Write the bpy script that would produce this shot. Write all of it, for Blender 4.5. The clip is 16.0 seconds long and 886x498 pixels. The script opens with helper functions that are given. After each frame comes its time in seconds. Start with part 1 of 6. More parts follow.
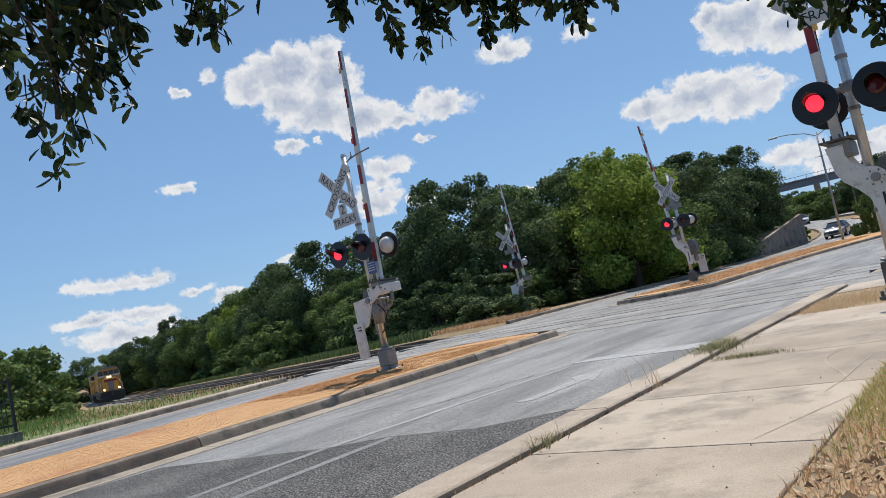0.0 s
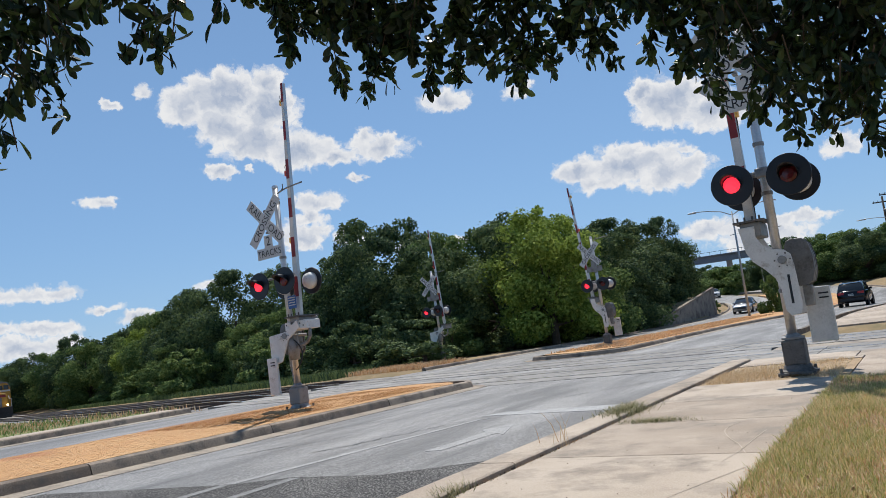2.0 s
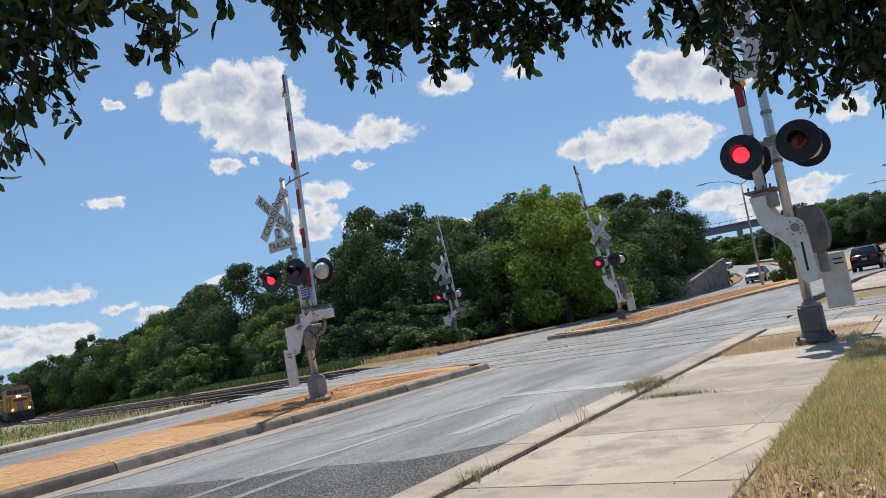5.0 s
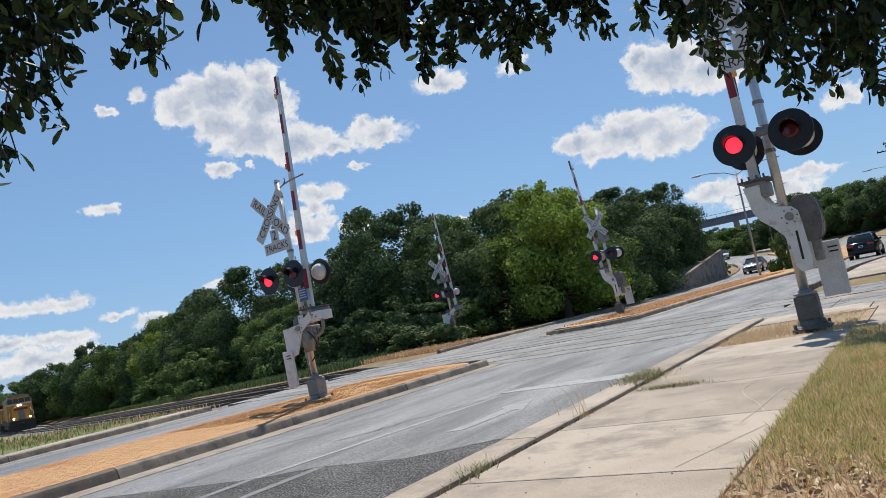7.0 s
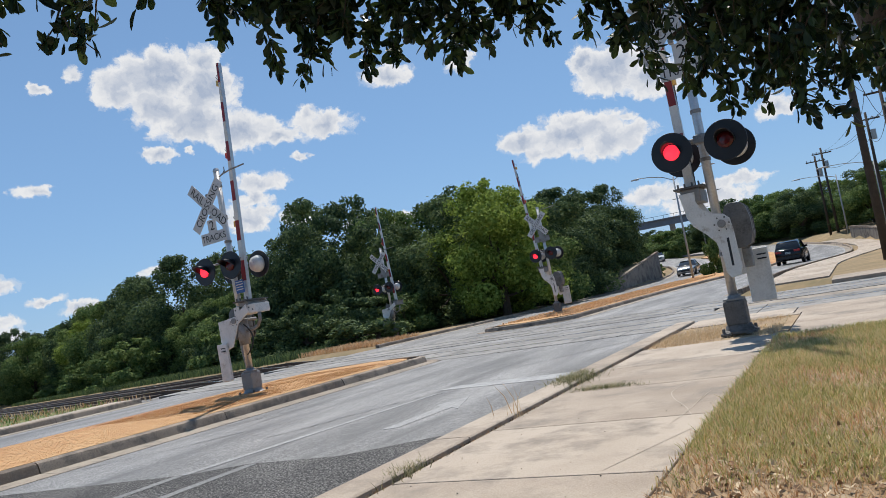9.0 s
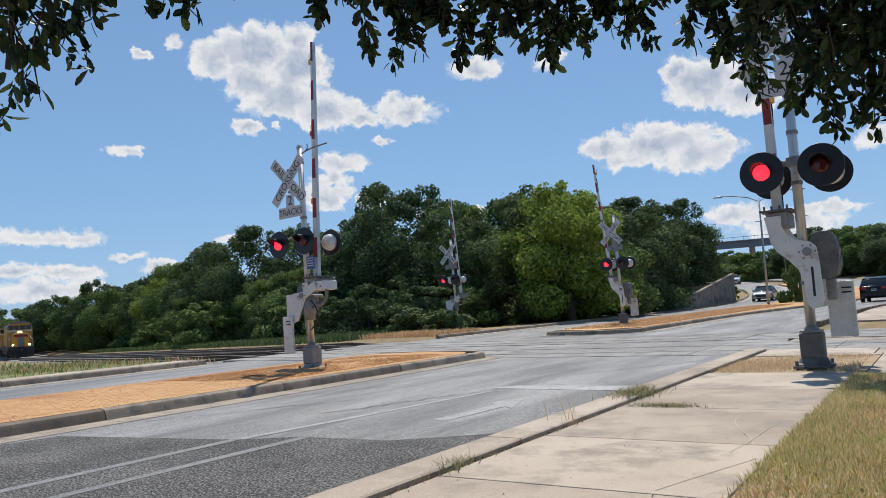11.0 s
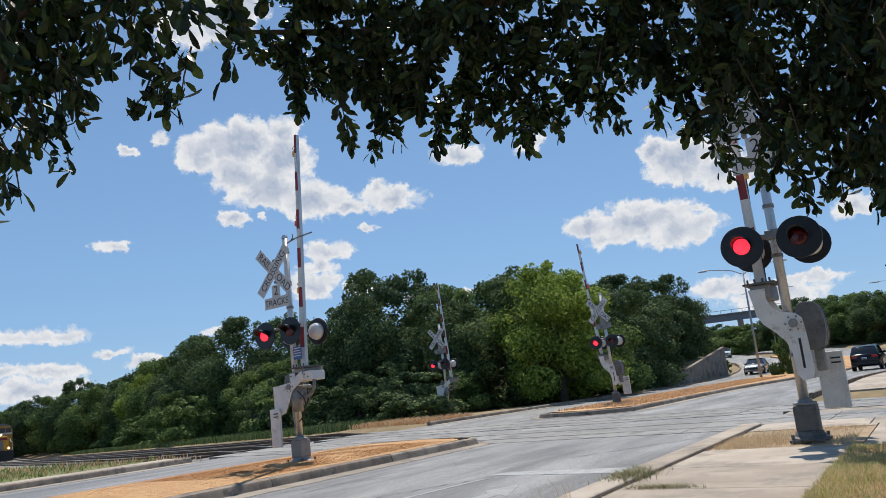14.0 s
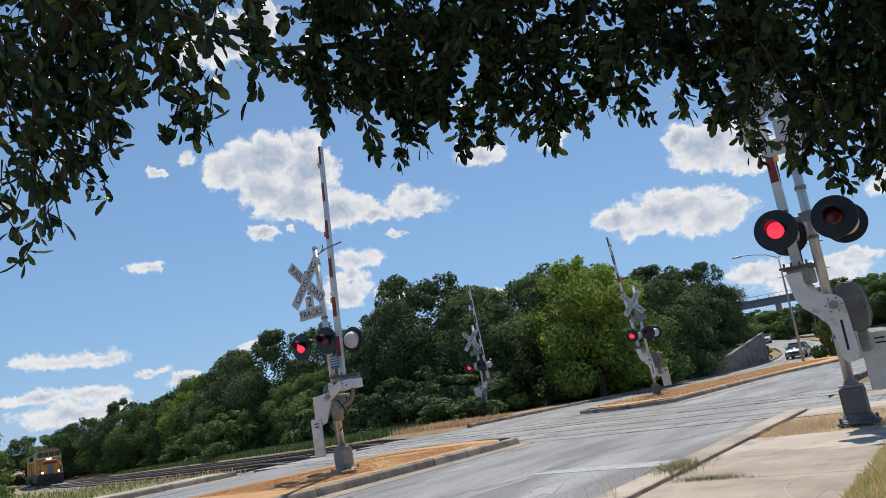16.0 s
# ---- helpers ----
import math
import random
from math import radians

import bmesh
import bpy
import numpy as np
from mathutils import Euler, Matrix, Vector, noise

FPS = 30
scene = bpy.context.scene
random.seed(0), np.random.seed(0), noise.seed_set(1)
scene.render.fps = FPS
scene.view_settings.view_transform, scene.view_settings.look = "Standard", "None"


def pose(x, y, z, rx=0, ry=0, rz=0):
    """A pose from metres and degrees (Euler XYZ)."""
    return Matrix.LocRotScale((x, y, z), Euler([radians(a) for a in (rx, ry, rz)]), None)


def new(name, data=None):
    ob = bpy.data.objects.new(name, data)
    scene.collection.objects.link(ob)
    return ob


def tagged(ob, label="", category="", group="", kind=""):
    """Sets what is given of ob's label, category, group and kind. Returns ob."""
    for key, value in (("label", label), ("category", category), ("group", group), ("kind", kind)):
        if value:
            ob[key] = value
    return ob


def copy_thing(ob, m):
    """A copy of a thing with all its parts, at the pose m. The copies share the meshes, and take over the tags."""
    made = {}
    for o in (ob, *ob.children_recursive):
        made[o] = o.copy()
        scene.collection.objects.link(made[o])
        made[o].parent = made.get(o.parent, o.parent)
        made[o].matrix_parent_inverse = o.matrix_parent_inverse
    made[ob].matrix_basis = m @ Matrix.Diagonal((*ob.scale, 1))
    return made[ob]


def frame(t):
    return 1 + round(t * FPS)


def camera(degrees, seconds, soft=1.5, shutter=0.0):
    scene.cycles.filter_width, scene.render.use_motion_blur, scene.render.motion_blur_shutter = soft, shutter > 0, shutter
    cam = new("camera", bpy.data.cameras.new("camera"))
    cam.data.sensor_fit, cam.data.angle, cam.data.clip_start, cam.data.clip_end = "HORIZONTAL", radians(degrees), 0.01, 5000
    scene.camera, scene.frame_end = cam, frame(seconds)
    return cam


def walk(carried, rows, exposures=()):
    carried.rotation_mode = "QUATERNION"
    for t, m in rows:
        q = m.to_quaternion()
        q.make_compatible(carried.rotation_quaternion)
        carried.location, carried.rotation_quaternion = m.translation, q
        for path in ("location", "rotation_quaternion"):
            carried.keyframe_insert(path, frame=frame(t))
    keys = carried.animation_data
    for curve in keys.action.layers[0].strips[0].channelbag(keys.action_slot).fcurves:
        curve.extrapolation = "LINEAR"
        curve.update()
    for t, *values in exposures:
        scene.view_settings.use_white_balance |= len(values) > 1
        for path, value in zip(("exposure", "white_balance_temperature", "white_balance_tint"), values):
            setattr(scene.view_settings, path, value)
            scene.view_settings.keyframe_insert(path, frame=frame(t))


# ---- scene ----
cam = camera(61.0, 16.0, 0.6)
PATH = [
    (0.0, pose(0.024, 0.049, 0.975, 94.75, 11.88, 39.12)),
    (0.5, pose(0.019, 0.036, 0.969, 94.81, 9.80, 37.92)),
    (1.0, pose(0.019, 0.041, 0.977, 95.13, 5.41, 34.73)),
    (1.5, pose(0.041, 0.006, 0.983, 96.00, 5.43, 33.53)),
    (2.0, pose(0.043, 0.017, 0.981, 97.08, 7.09, 32.82)),
    (2.5, pose(0.026, 0.003, 0.978, 97.08, 6.62, 32.52)),
    (3.0, pose(0.012, -0.005, 0.980, 96.73, 5.79, 32.86)),
    (3.5, pose(0.021, 0.009, 0.988, 96.55, 6.72, 33.25)),
    (4.0, pose(0.016, -0.004, 0.994, 96.28, 8.06, 33.54)),
    (6.5, pose(0.041, 0.017, 0.986, 95.96, 10.83, 33.90)),
    (7.0, pose(0.044, 0.010, 0.979, 95.86, 11.21, 33.80)),
    (7.5, pose(0.025, 0.014, 0.993, 95.64, 11.68, 33.65)),
    (8.0, pose(0.033, 0.012, 0.990, 95.28, 11.85, 32.20)),
    (8.2, pose(0.044, 0.002, 0.995, 95.12, 11.68, 29.73)),
    (10.3, pose(0.063, 0.092, 1.012, 94.03, 6.55, 31.57)),
    (10.5, pose(0.054, 0.077, 1.004, 94.14, 5.97, 32.16)),
    (11.0, pose(0.033, 0.050, 1.009, 94.76, 3.43, 33.99)),
    (11.5, pose(0.008, 0.018, 1.003, 95.21, 1.37, 35.35)),
    (12.0, pose(-0.000, 0.009, 1.002, 95.59, 0.45, 35.46)),
    (12.5, pose(0.000, 0.000, 1.000, 95.50, 0.80, 34.00)),
    (13.0, pose(0.040, 0.010, 1.012, 97.22, 3.81, 30.92)),
    (13.5, pose(0.045, 0.034, 1.018, 100.25, 4.95, 31.03)),
    (14.0, pose(0.056, 0.055, 1.018, 101.08, 5.62, 33.33)),
    (14.5, pose(0.044, 0.026, 1.018, 101.44, 5.35, 35.31)),
    (15.0, pose(0.061, 0.024, 1.019, 101.69, 6.53, 35.98)),
    (15.5, pose(0.061, 0.038, 1.021, 101.62, 7.61, 36.04)),
    (16.0, pose(0.054, 0.036, 1.025, 101.60, 8.57, 36.19)),
]
walk(cam, PATH)
scene.view_settings.exposure = 0.0

# ---- the sky, the sun ----
SUN_DIR = Vector((-0.24, 0.52, 1.0)).normalized()


def node(tree, kind, **props):
    n = tree.nodes.new(kind)
    for k, v in props.items():
        if k == "op":
            n.operation = v
        elif k == "scale":
            n.inputs["Scale"].default_value = v
        elif k == "detail":
            n.inputs["Detail"].default_value = v
        elif k == "rough":
            n.inputs["Roughness"].default_value = v
    return n


def math_node(tree, op, a, b=None, c=None):
    n = tree.nodes.new("ShaderNodeMath")
    n.operation = op
    for i, v in enumerate((a, b, c)):
        if v is None:
            continue
        if isinstance(v, (int, float)):
            n.inputs[i].default_value = v
        else:
            tree.links.new(v, n.inputs[i])
    return n.outputs[0]


CLOUDS = [
    [(-47.2, 19.9, 3.6, 2.0), (-50.2, 19.2, 1.7, 1.5), (-44.3, 18.8, 2.5, 2.5), (-45.0, 16.4, 3.2, 1.6), (-47.5, 17.6, 2.2, 1.5), (-41.8, 15.5, 3.0, 1.4),
     (-35.7, 15.2, 2.6, 1.0), (-37.1, 16.1, 0.9, 0.8), (-44.0, 20.3, 1.7, 1.1), (-39.2, 14.7, 1.9, 0.7)],
    [(-48.0, 14.3, 1.6, 0.6), (-45.9, 14.4, 0.5, 0.35), (-37.9, 13.1, 0.7, 0.3), (-56.5, 12.6, 1.1, 0.45), (-55.4, 19.2, 0.8, 0.35), (-52.9, 20.1, 0.7, 0.5)],
    [(-41.0, 11.6, 2.2, 0.8), (-42.0, 10.5, 1.5, 0.7), (-42.3, 9.0, 2.4, 1.0), (-38.8, 8.8, 1.2, 0.8), (-34.7, 7.5, 1.1, 0.7), (-31.0, 7.2, 1.2, 0.5)],
    [(-17.4, 11.3, 4.5, 1.3), (-14.3, 10.1, 3.0, 1.2), (-21.1, 11.3, 1.9, 0.8), (-17.0, 12.3, 1.5, 0.9), (-13.1, 11.6, 0.7, 0.4), (-19.9, 10.4, 2.2, 0.7)],
    [(-13.5, 15.1, 3.0, 1.8), (-10.7, 14.0, 2.6, 1.5), (-15.5, 16.1, 1.1, 1.2), (-30.4, 18.0, 1.9, 0.9), (-24.7, 18.1, 1.3, 0.6), (-3.2, 9.9, 1.3, 0.8)],
    [(-62.0, 6.6, 2.8, 0.7), (-59.2, 6.6, 1.3, 0.5), (-63.6, 4.3, 2.6, 0.5), (-60.2, 4.2, 2.4, 0.5), (-61.5, 3.0, 3.4, 0.9), (-49.5, 6.2, 1.0, 0.4),
     (-54.4, 4.3, 1.3, 0.5), (-56.8, 5.2, 1.1, 0.35)],
    [(-11.9, 5.6, 2.4, 0.9), (-9.0, 4.7, 3.4, 1.1), (-6.9, 5.5, 2.6, 0.4), (-48.4, 28.7, 2.6, 1.8), (-51.1, 27.6, 2.2, 1.3), (-46.0, 29.8, 1.7, 1.3)],
]


def build_world():
    w = bpy.data.worlds.new("sky")
    scene.world = w
    w.use_nodes = True
    t = w.node_tree
    bg = t.nodes["Background"]
    bg.inputs["Strength"].default_value = 0.088
    sky = t.nodes.new("ShaderNodeTexSky")
    sky.sky_type = "NISHITA"
    sky.sun_disc = False
    sky.sun_elevation = math.asin(SUN_DIR.z)
    sky.sun_rotation = math.atan2(SUN_DIR.x, SUN_DIR.y)
    sky.air_density, sky.dust_density, sky.ozone_density = 1.0, 0.15, 3.0
    co = t.nodes.new("ShaderNodeTexCoord")
    sep = t.nodes.new("ShaderNodeSeparateXYZ")
    t.links.new(co.outputs["Generated"], sep.inputs[0])
    az = math_node(t, "MULTIPLY", math_node(t, "ARCTAN2", sep.outputs[0], sep.outputs[1]), 57.2958)
    el = math_node(t, "MULTIPLY", math_node(t, "ARCSINE", sep.outputs[2]), 57.2958)
    uv = t.nodes.new("ShaderNodeCombineXYZ")
    t.links.new(az, uv.inputs[0])
    t.links.new(el, uv.inputs[1])
    # billowing edges: the plane of the sky is warped at two sizes
    cur = uv.outputs[0]
    for size, amount in ((0.5, 1.3), (1.5, 0.75), (4.5, 0.2)):
        nz = node(t, "ShaderNodeTexNoise", scale=size, detail=4.0, rough=0.55)
        t.links.new(uv.outputs[0], nz.inputs["Vector"])
        sub = node(t, "ShaderNodeVectorMath", op="SUBTRACT")
        t.links.new(nz.outputs["Color"], sub.inputs[0])
        sub.inputs[1].default_value = (0.5, 0.5, 0.5)
        mad = node(t, "ShaderNodeVectorMath", op="MULTIPLY_ADD")
        t.links.new(sub.outputs[0], mad.inputs[0])
        mad.inputs[1].default_value = (amount * 1.6, amount, 0)
        t.links.new(cur, mad.inputs[2])
        cur = mad.outputs[0]
    field = None
    for group in CLOUDS:
        for u, v, a, b in group:
            s = node(t, "ShaderNodeVectorMath", op="SUBTRACT")
            t.links.new(cur, s.inputs[0])
            s.inputs[1].default_value = (u, v, 0)
            m = node(t, "ShaderNodeVectorMath", op="MULTIPLY")
            t.links.new(s.outputs[0], m.inputs[0])
            m.inputs[1].default_value = (1 / a, 1 / b, 0)
            ln = node(t, "ShaderNodeVectorMath", op="LENGTH")
            t.links.new(m.outputs[0], ln.inputs[0])
            d = math_node(t, "SUBTRACT", 1.12, ln.outputs["Value"])
            d = math_node(t, "MULTIPLY", d, min(1.0, 0.45 + b * 0.3))
            field = d if field is None else math_node(t, "SMOOTH_MAX", field, d, 0.12)
    # billows: rounded heads at two sizes over fine noise
    def billow(vec):
        nz = node(t, "ShaderNodeTexNoise", scale=1.6, detail=7.0, rough=0.62)
        t.links.new(vec, nz.inputs["Vector"])
        total = math_node(t, "MULTIPLY", math_node(t, "SUBTRACT", nz.outputs["Fac"], 0.5), 0.5)
        for size, amount in ((0.6, 0.46), (1.7, 0.14)):
            vo = t.nodes.new("ShaderNodeTexVoronoi")
            vo.voronoi_dimensions, vo.feature = "2D", "SMOOTH_F1"
            vo.inputs["Scale"].default_value, vo.inputs["Smoothness"].default_value = size, 0.25
            t.links.new(vec, vo.inputs["Vector"])
            total = math_node(t, "ADD", total, math_node(t, "MULTIPLY", math_node(t, "SUBTRACT", 0.42, vo.outputs["Distance"]), amount))
        return total

    heads = billow(cur)
    dens = math_node(t, "ADD", field, heads)
    mr = t.nodes.new("ShaderNodeMapRange")
    mr.interpolation_type = "SMOOTHSTEP"
    mr.inputs["From Min"].default_value, mr.inputs["From Max"].default_value = -0.04, 0.30
    t.links.new(dens, mr.inputs["Value"])
    # thick parts and the sides away from the sun are greyer
    thick = t.nodes.new("ShaderNodeMapRange")
    thick.interpolation_type = "SMOOTHSTEP"
    thick.inputs["From Min"].default_value, thick.inputs["From Max"].default_value = 0.15, 0.95
    t.links.new(dens, thick.inputs["Value"])
    tone = t.nodes.new("ShaderNodeMix")
    tone.data_type = "RGBA"
    tone.inputs["A"].default_value = (9.2, 9.3, 9.5, 1)
    tone.inputs["B"].default_value = (4.5, 5.3, 6.8, 1)
    shifted = node(t, "ShaderNodeVectorMath", op="ADD")
    t.links.new(cur, shifted.inputs[0])
    shifted.inputs[1].default_value = (0.12, 0.30, 0)
    slope = math_node(t, "MULTIPLY", math_node(t, "SUBTRACT", billow(shifted.outputs[0]), heads), 1.5)
    shade = math_node(t, "ADD", math_node(t, "MULTIPLY", thick.outputs[0], 0.9), slope)
    lim = math_node(t, "MINIMUM", math_node(t, "MAXIMUM", shade, 0.0), 1.0)
    t.links.new(lim, tone.inputs["Factor"])
    # summer haze whitens the sky towards the horizon
    haze = t.nodes.new("ShaderNodeMapRange")
    haze.inputs["From Min"].default_value, haze.inputs["From Max"].default_value = 0.0, 32.0
    haze.inputs["To Min"].default_value, haze.inputs["To Max"].default_value = 0.62, 0.28
    t.links.new(el, haze.inputs["Value"])
    hz = t.nodes.new("ShaderNodeMix")
    hz.data_type = "RGBA"
    hz.inputs["B"].default_value = (2.6, 5.3, 9.6, 1)
    t.links.new(haze.outputs[0], hz.inputs["Factor"])
    t.links.new(sky.outputs[0], hz.inputs["A"])
    mix = t.nodes.new("ShaderNodeMix")
    mix.data_type = "RGBA"
    t.links.new(mr.outputs[0], mix.inputs["Factor"])
    t.links.new(hz.outputs["Result"], mix.inputs["A"])
    t.links.new(tone.outputs["Result"], mix.inputs["B"])
    t.links.new(mix.outputs["Result"], bg.inputs["Color"])


build_world()
sun = new("sun", bpy.data.lights.new("sun", "SUN"))
sun.data.energy, sun.data.angle, sun.data.color = 5.0, radians(0.53), (1.0, 0.95, 0.87)
sun.matrix_world = Matrix.Translation((0, 0, 60)) @ SUN_DIR.to_track_quat("Z", "Y").to_matrix().to_4x4()


# ---- materials ----
def material(name, colours, size=4.0, rough=0.7, metal=0.0, bump=0.0, bump_size=60.0, fine=0.5, spots=None, per_object=0.0, translucent=0.0, emit=None, per_island=0.0, spec=0.5, stretch=None, grain=0.0, tight=0.17):
    """colours: two or three base colours mixed by noise of that size; fine: share of a second, finer noise; spots: (colour, size, amount) of stains."""
    m = bpy.data.materials.new(name)
    m.use_nodes = True
    t = m.node_tree
    b = t.nodes["Principled BSDF"]
    b.inputs["Roughness"].default_value, b.inputs["Metallic"].default_value = rough, metal
    b.inputs["Specular IOR Level"].default_value = spec
    co = t.nodes.new("ShaderNodeTexCoord").outputs["Object"]
    n1 = node(t, "ShaderNodeTexNoise", scale=size, detail=5.0, rough=0.6)
    n2 = node(t, "ShaderNodeTexNoise", scale=grain or size * 14, detail=3.0, rough=0.7)
    wide = co
    if stretch:
        mp = t.nodes.new("ShaderNodeMapping")
        mp.inputs["Scale"].default_value = stretch
        t.links.new(co, mp.inputs["Vector"])
        wide = mp.outputs[0]
    t.links.new(wide, n1.inputs["Vector"])
    t.links.new(co, n2.inputs["Vector"])
    fac = math_node(t, "ADD", math_node(t, "MULTIPLY", n1.outputs["Fac"], 1 - fine), math_node(t, "MULTIPLY", n2.outputs["Fac"], fine))
    if per_object:
        oi = t.nodes.new("ShaderNodeObjectInfo").outputs["Random"]
        fac = math_node(t, "ADD", fac, math_node(t, "MULTIPLY", math_node(t, "SUBTRACT", oi, 0.5), per_object))
    if per_island:
        gi = t.nodes.new("ShaderNodeNewGeometry").outputs["Random Per Island"]
        fac = math_node(t, "ADD", fac, math_node(t, "MULTIPLY", math_node(t, "SUBTRACT", gi, 0.5), per_island))
    ramp = t.nodes.new("ShaderNodeValToRGB")
    ramp.color_ramp.elements[0].position, ramp.color_ramp.elements[1].position = 0.5 - tight, 0.5 + tight
    ramp.color_ramp.elements[0].color = (*colours[0], 1)
    ramp.color_ramp.elements[1].color = (*colours[-1], 1)
    if len(colours) == 3:
        e = ramp.color_ramp.elements.new(0.5)
        e.color = (*colours[1], 1)
    t.links.new(fac, ramp.inputs[0])
    col = ramp.outputs[0]
    if spots:
        sc, ss, sa = spots
        n3 = node(t, "ShaderNodeTexNoise", scale=ss, detail=6.0, rough=0.7)
        t.links.new(wide, n3.inputs["Vector"])
        mr = t.nodes.new("ShaderNodeMapRange")
        mr.inputs["From Min"].default_value, mr.inputs["From Max"].default_value = 0.62 - sa * 0.25, 0.72 - sa * 0.15
        t.links.new(n3.outputs["Fac"], mr.inputs["Value"])
        mx = t.nodes.new("ShaderNodeMix")
        mx.data_type = "RGBA"
        mx.inputs["B"].default_value = (*sc, 1)
        t.links.new(mr.outputs[0], mx.inputs["Factor"])
        t.links.new(col, mx.inputs["A"])
        col = mx.outputs["Result"]
    t.links.new(col, b.inputs["Base Color"])
    if bump:
        bp = t.nodes.new("ShaderNodeBump")
        bp.inputs["Strength"].default_value = bump
        bp.inputs["Distance"].default_value = 0.01
        n4 = node(t, "ShaderNodeTexNoise", scale=bump_size, detail=4.0, rough=0.6)
        t.links.new(co, n4.inputs["Vector"])
        t.links.new(n4.outputs["Fac"], bp.inputs["Height"])
        t.links.new(bp.outputs[0], b.inputs["Normal"])
    if translucent:
        tr = t.nodes.new("ShaderNodeBsdfTranslucent")
        t.links.new(col, tr.inputs[0])
        ms = t.nodes.new("ShaderNodeMixShader")
        ms.inputs[0].default_value = translucent
        t.links.new(b.outputs[0], ms.inputs[1])
        t.links.new(tr.outputs[0], ms.inputs[2])
        t.links.new(ms.outputs[0], t.nodes["Material Output"].inputs["Surface"])
    if emit:
        b.inputs["Emission Color"].default_value = (*emit[0], 1)
        b.inputs["Emission Strength"].default_value = emit[1]
    return m


# noise stretched along the road: wheel-track glare streaks put into the colour
ASPHALT = material("asphalt", [(0.075, 0.072, 0.071), (0.185, 0.18, 0.175), (0.36, 0.35, 0.335)], 1.1, 0.55, bump=1.0, bump_size=45, fine=0.66, spots=((0.10, 0.098, 0.096), 0.9, 0.5), stretch=(1.0, 0.16, 1.0), grain=42.0, tight=0.10, spec=0.35)
PATCH = material("fresh_asphalt", [(0.022, 0.022, 0.023), (0.068, 0.066, 0.065), (0.27, 0.262, 0.25)], 1.2, 0.9, bump=1.0, bump_size=55, fine=0.85, spec=0.15, grain=52.0, tight=0.10)
TAR = material("tar", [(0.012, 0.012, 0.013), (0.03, 0.03, 0.03)], 6, 0.5)
CONCRETE = material("concrete", [(0.30, 0.238, 0.182), (0.395, 0.322, 0.252), (0.475, 0.398, 0.318)], 1.1, 0.85, bump=0.5, bump_size=110, fine=0.5, spots=((0.24, 0.20, 0.16), 1.3, 0.5), per_object=0.16, grain=85.0, tight=0.12)
KERB = material("kerb_concrete", [(0.14, 0.104, 0.077), (0.23, 0.178, 0.135), (0.33, 0.265, 0.20)], 1.5, 0.85, bump=0.6, bump_size=80, fine=0.5, spots=((0.11, 0.095, 0.08), 2.5, 0.55), per_object=0.2, grain=60.0, tight=0.12)
PAN = material("gutter_concrete", [(0.22, 0.178, 0.138), (0.31, 0.258, 0.20), (0.39, 0.335, 0.265)], 1.3, 0.85, bump=0.5, bump_size=80, fine=0.5, spots=((0.17, 0.145, 0.12), 2.0, 0.5), per_object=0.15, grain=60.0, tight=0.12)
OLD_CONCRETE = material("stained_concrete", [(0.17, 0.155, 0.135), (0.28, 0.255, 0.22)], 0.8, 0.9, bump=0.4, bump_size=40, fine=0.4, spots=((0.09, 0.08, 0.075), 1.1, 0.6))
PAINT = material("road_paint", [(0.18, 0.18, 0.178), (0.32, 0.32, 0.315), (0.44, 0.44, 0.43)], 3, 0.6, bump=0.5, bump_size=90, fine=0.75, grain=60.0, spots=((0.18, 0.18, 0.18), 9, 0.5))
WORN_LINE = material("worn_paint", [(0.15, 0.149, 0.147), (0.27, 0.268, 0.262), (0.42, 0.415, 0.405)], 3, 0.65, bump=0.6, bump_size=60, fine=0.75, grain=50.0, tight=0.12)
FADED = material("faded_paint", [(0.09, 0.09, 0.09), (0.165, 0.165, 0.162), (0.27, 0.27, 0.26)], 3, 0.7, bump=0.6, bump_size=60, fine=0.75, grain=45.0, tight=0.12)
SOIL = material("dry_soil", [(0.19, 0.13, 0.075), (0.33, 0.23, 0.135), (0.42, 0.32, 0.20)], 1.2, 0.95, bump=0.8, bump_size=35, fine=0.5)
RED_SOIL = material("dry_turf", [(0.38, 0.195, 0.085), (0.50, 0.285, 0.125), (0.57, 0.365, 0.185)], 0.5, 0.95, bump=0.9, bump_size=40, fine=0.45, spots=((0.34, 0.13, 0.06), 0.35, 0.35))
LAND = material("rough_ground", [(0.13, 0.11, 0.05), (0.24, 0.17, 0.085), (0.36, 0.25, 0.13)], 0.09, 0.95, bump=0.9, bump_size=12, fine=0.45)
GREEN_TURF = material("green_turf", [(0.06, 0.10, 0.025), (0.12, 0.15, 0.04), (0.25, 0.22, 0.08)], 0.4, 0.95, bump=0.9, bump_size=25, fine=0.5)
STRAW = material("dry_grass_blade", [(0.53, 0.305, 0.15), (0.66, 0.42, 0.22), (0.72, 0.53, 0.33)], 0.8, 0.8, fine=0.5, per_island=0.5, translucent=0.25)
BED_STRAW = material("pale_straw_blade", [(0.58, 0.41, 0.23), (0.70, 0.53, 0.32), (0.78, 0.64, 0.43)], 0.8, 0.8, fine=0.5, per_island=0.5, translucent=0.25)
RUST_STRAW = material("scorched_grass_blade", [(0.30, 0.12, 0.045), (0.42, 0.20, 0.07), (0.50, 0.30, 0.11)], 0.8, 0.8, fine=0.5, per_island=0.5, translucent=0.25)
LAWN = material("lawn_blade", [(0.28, 0.30, 0.08), (0.50, 0.46, 0.18), (0.74, 0.61, 0.33)], 0.9, 0.7, fine=0.4, per_island=0.6, translucent=0.3)
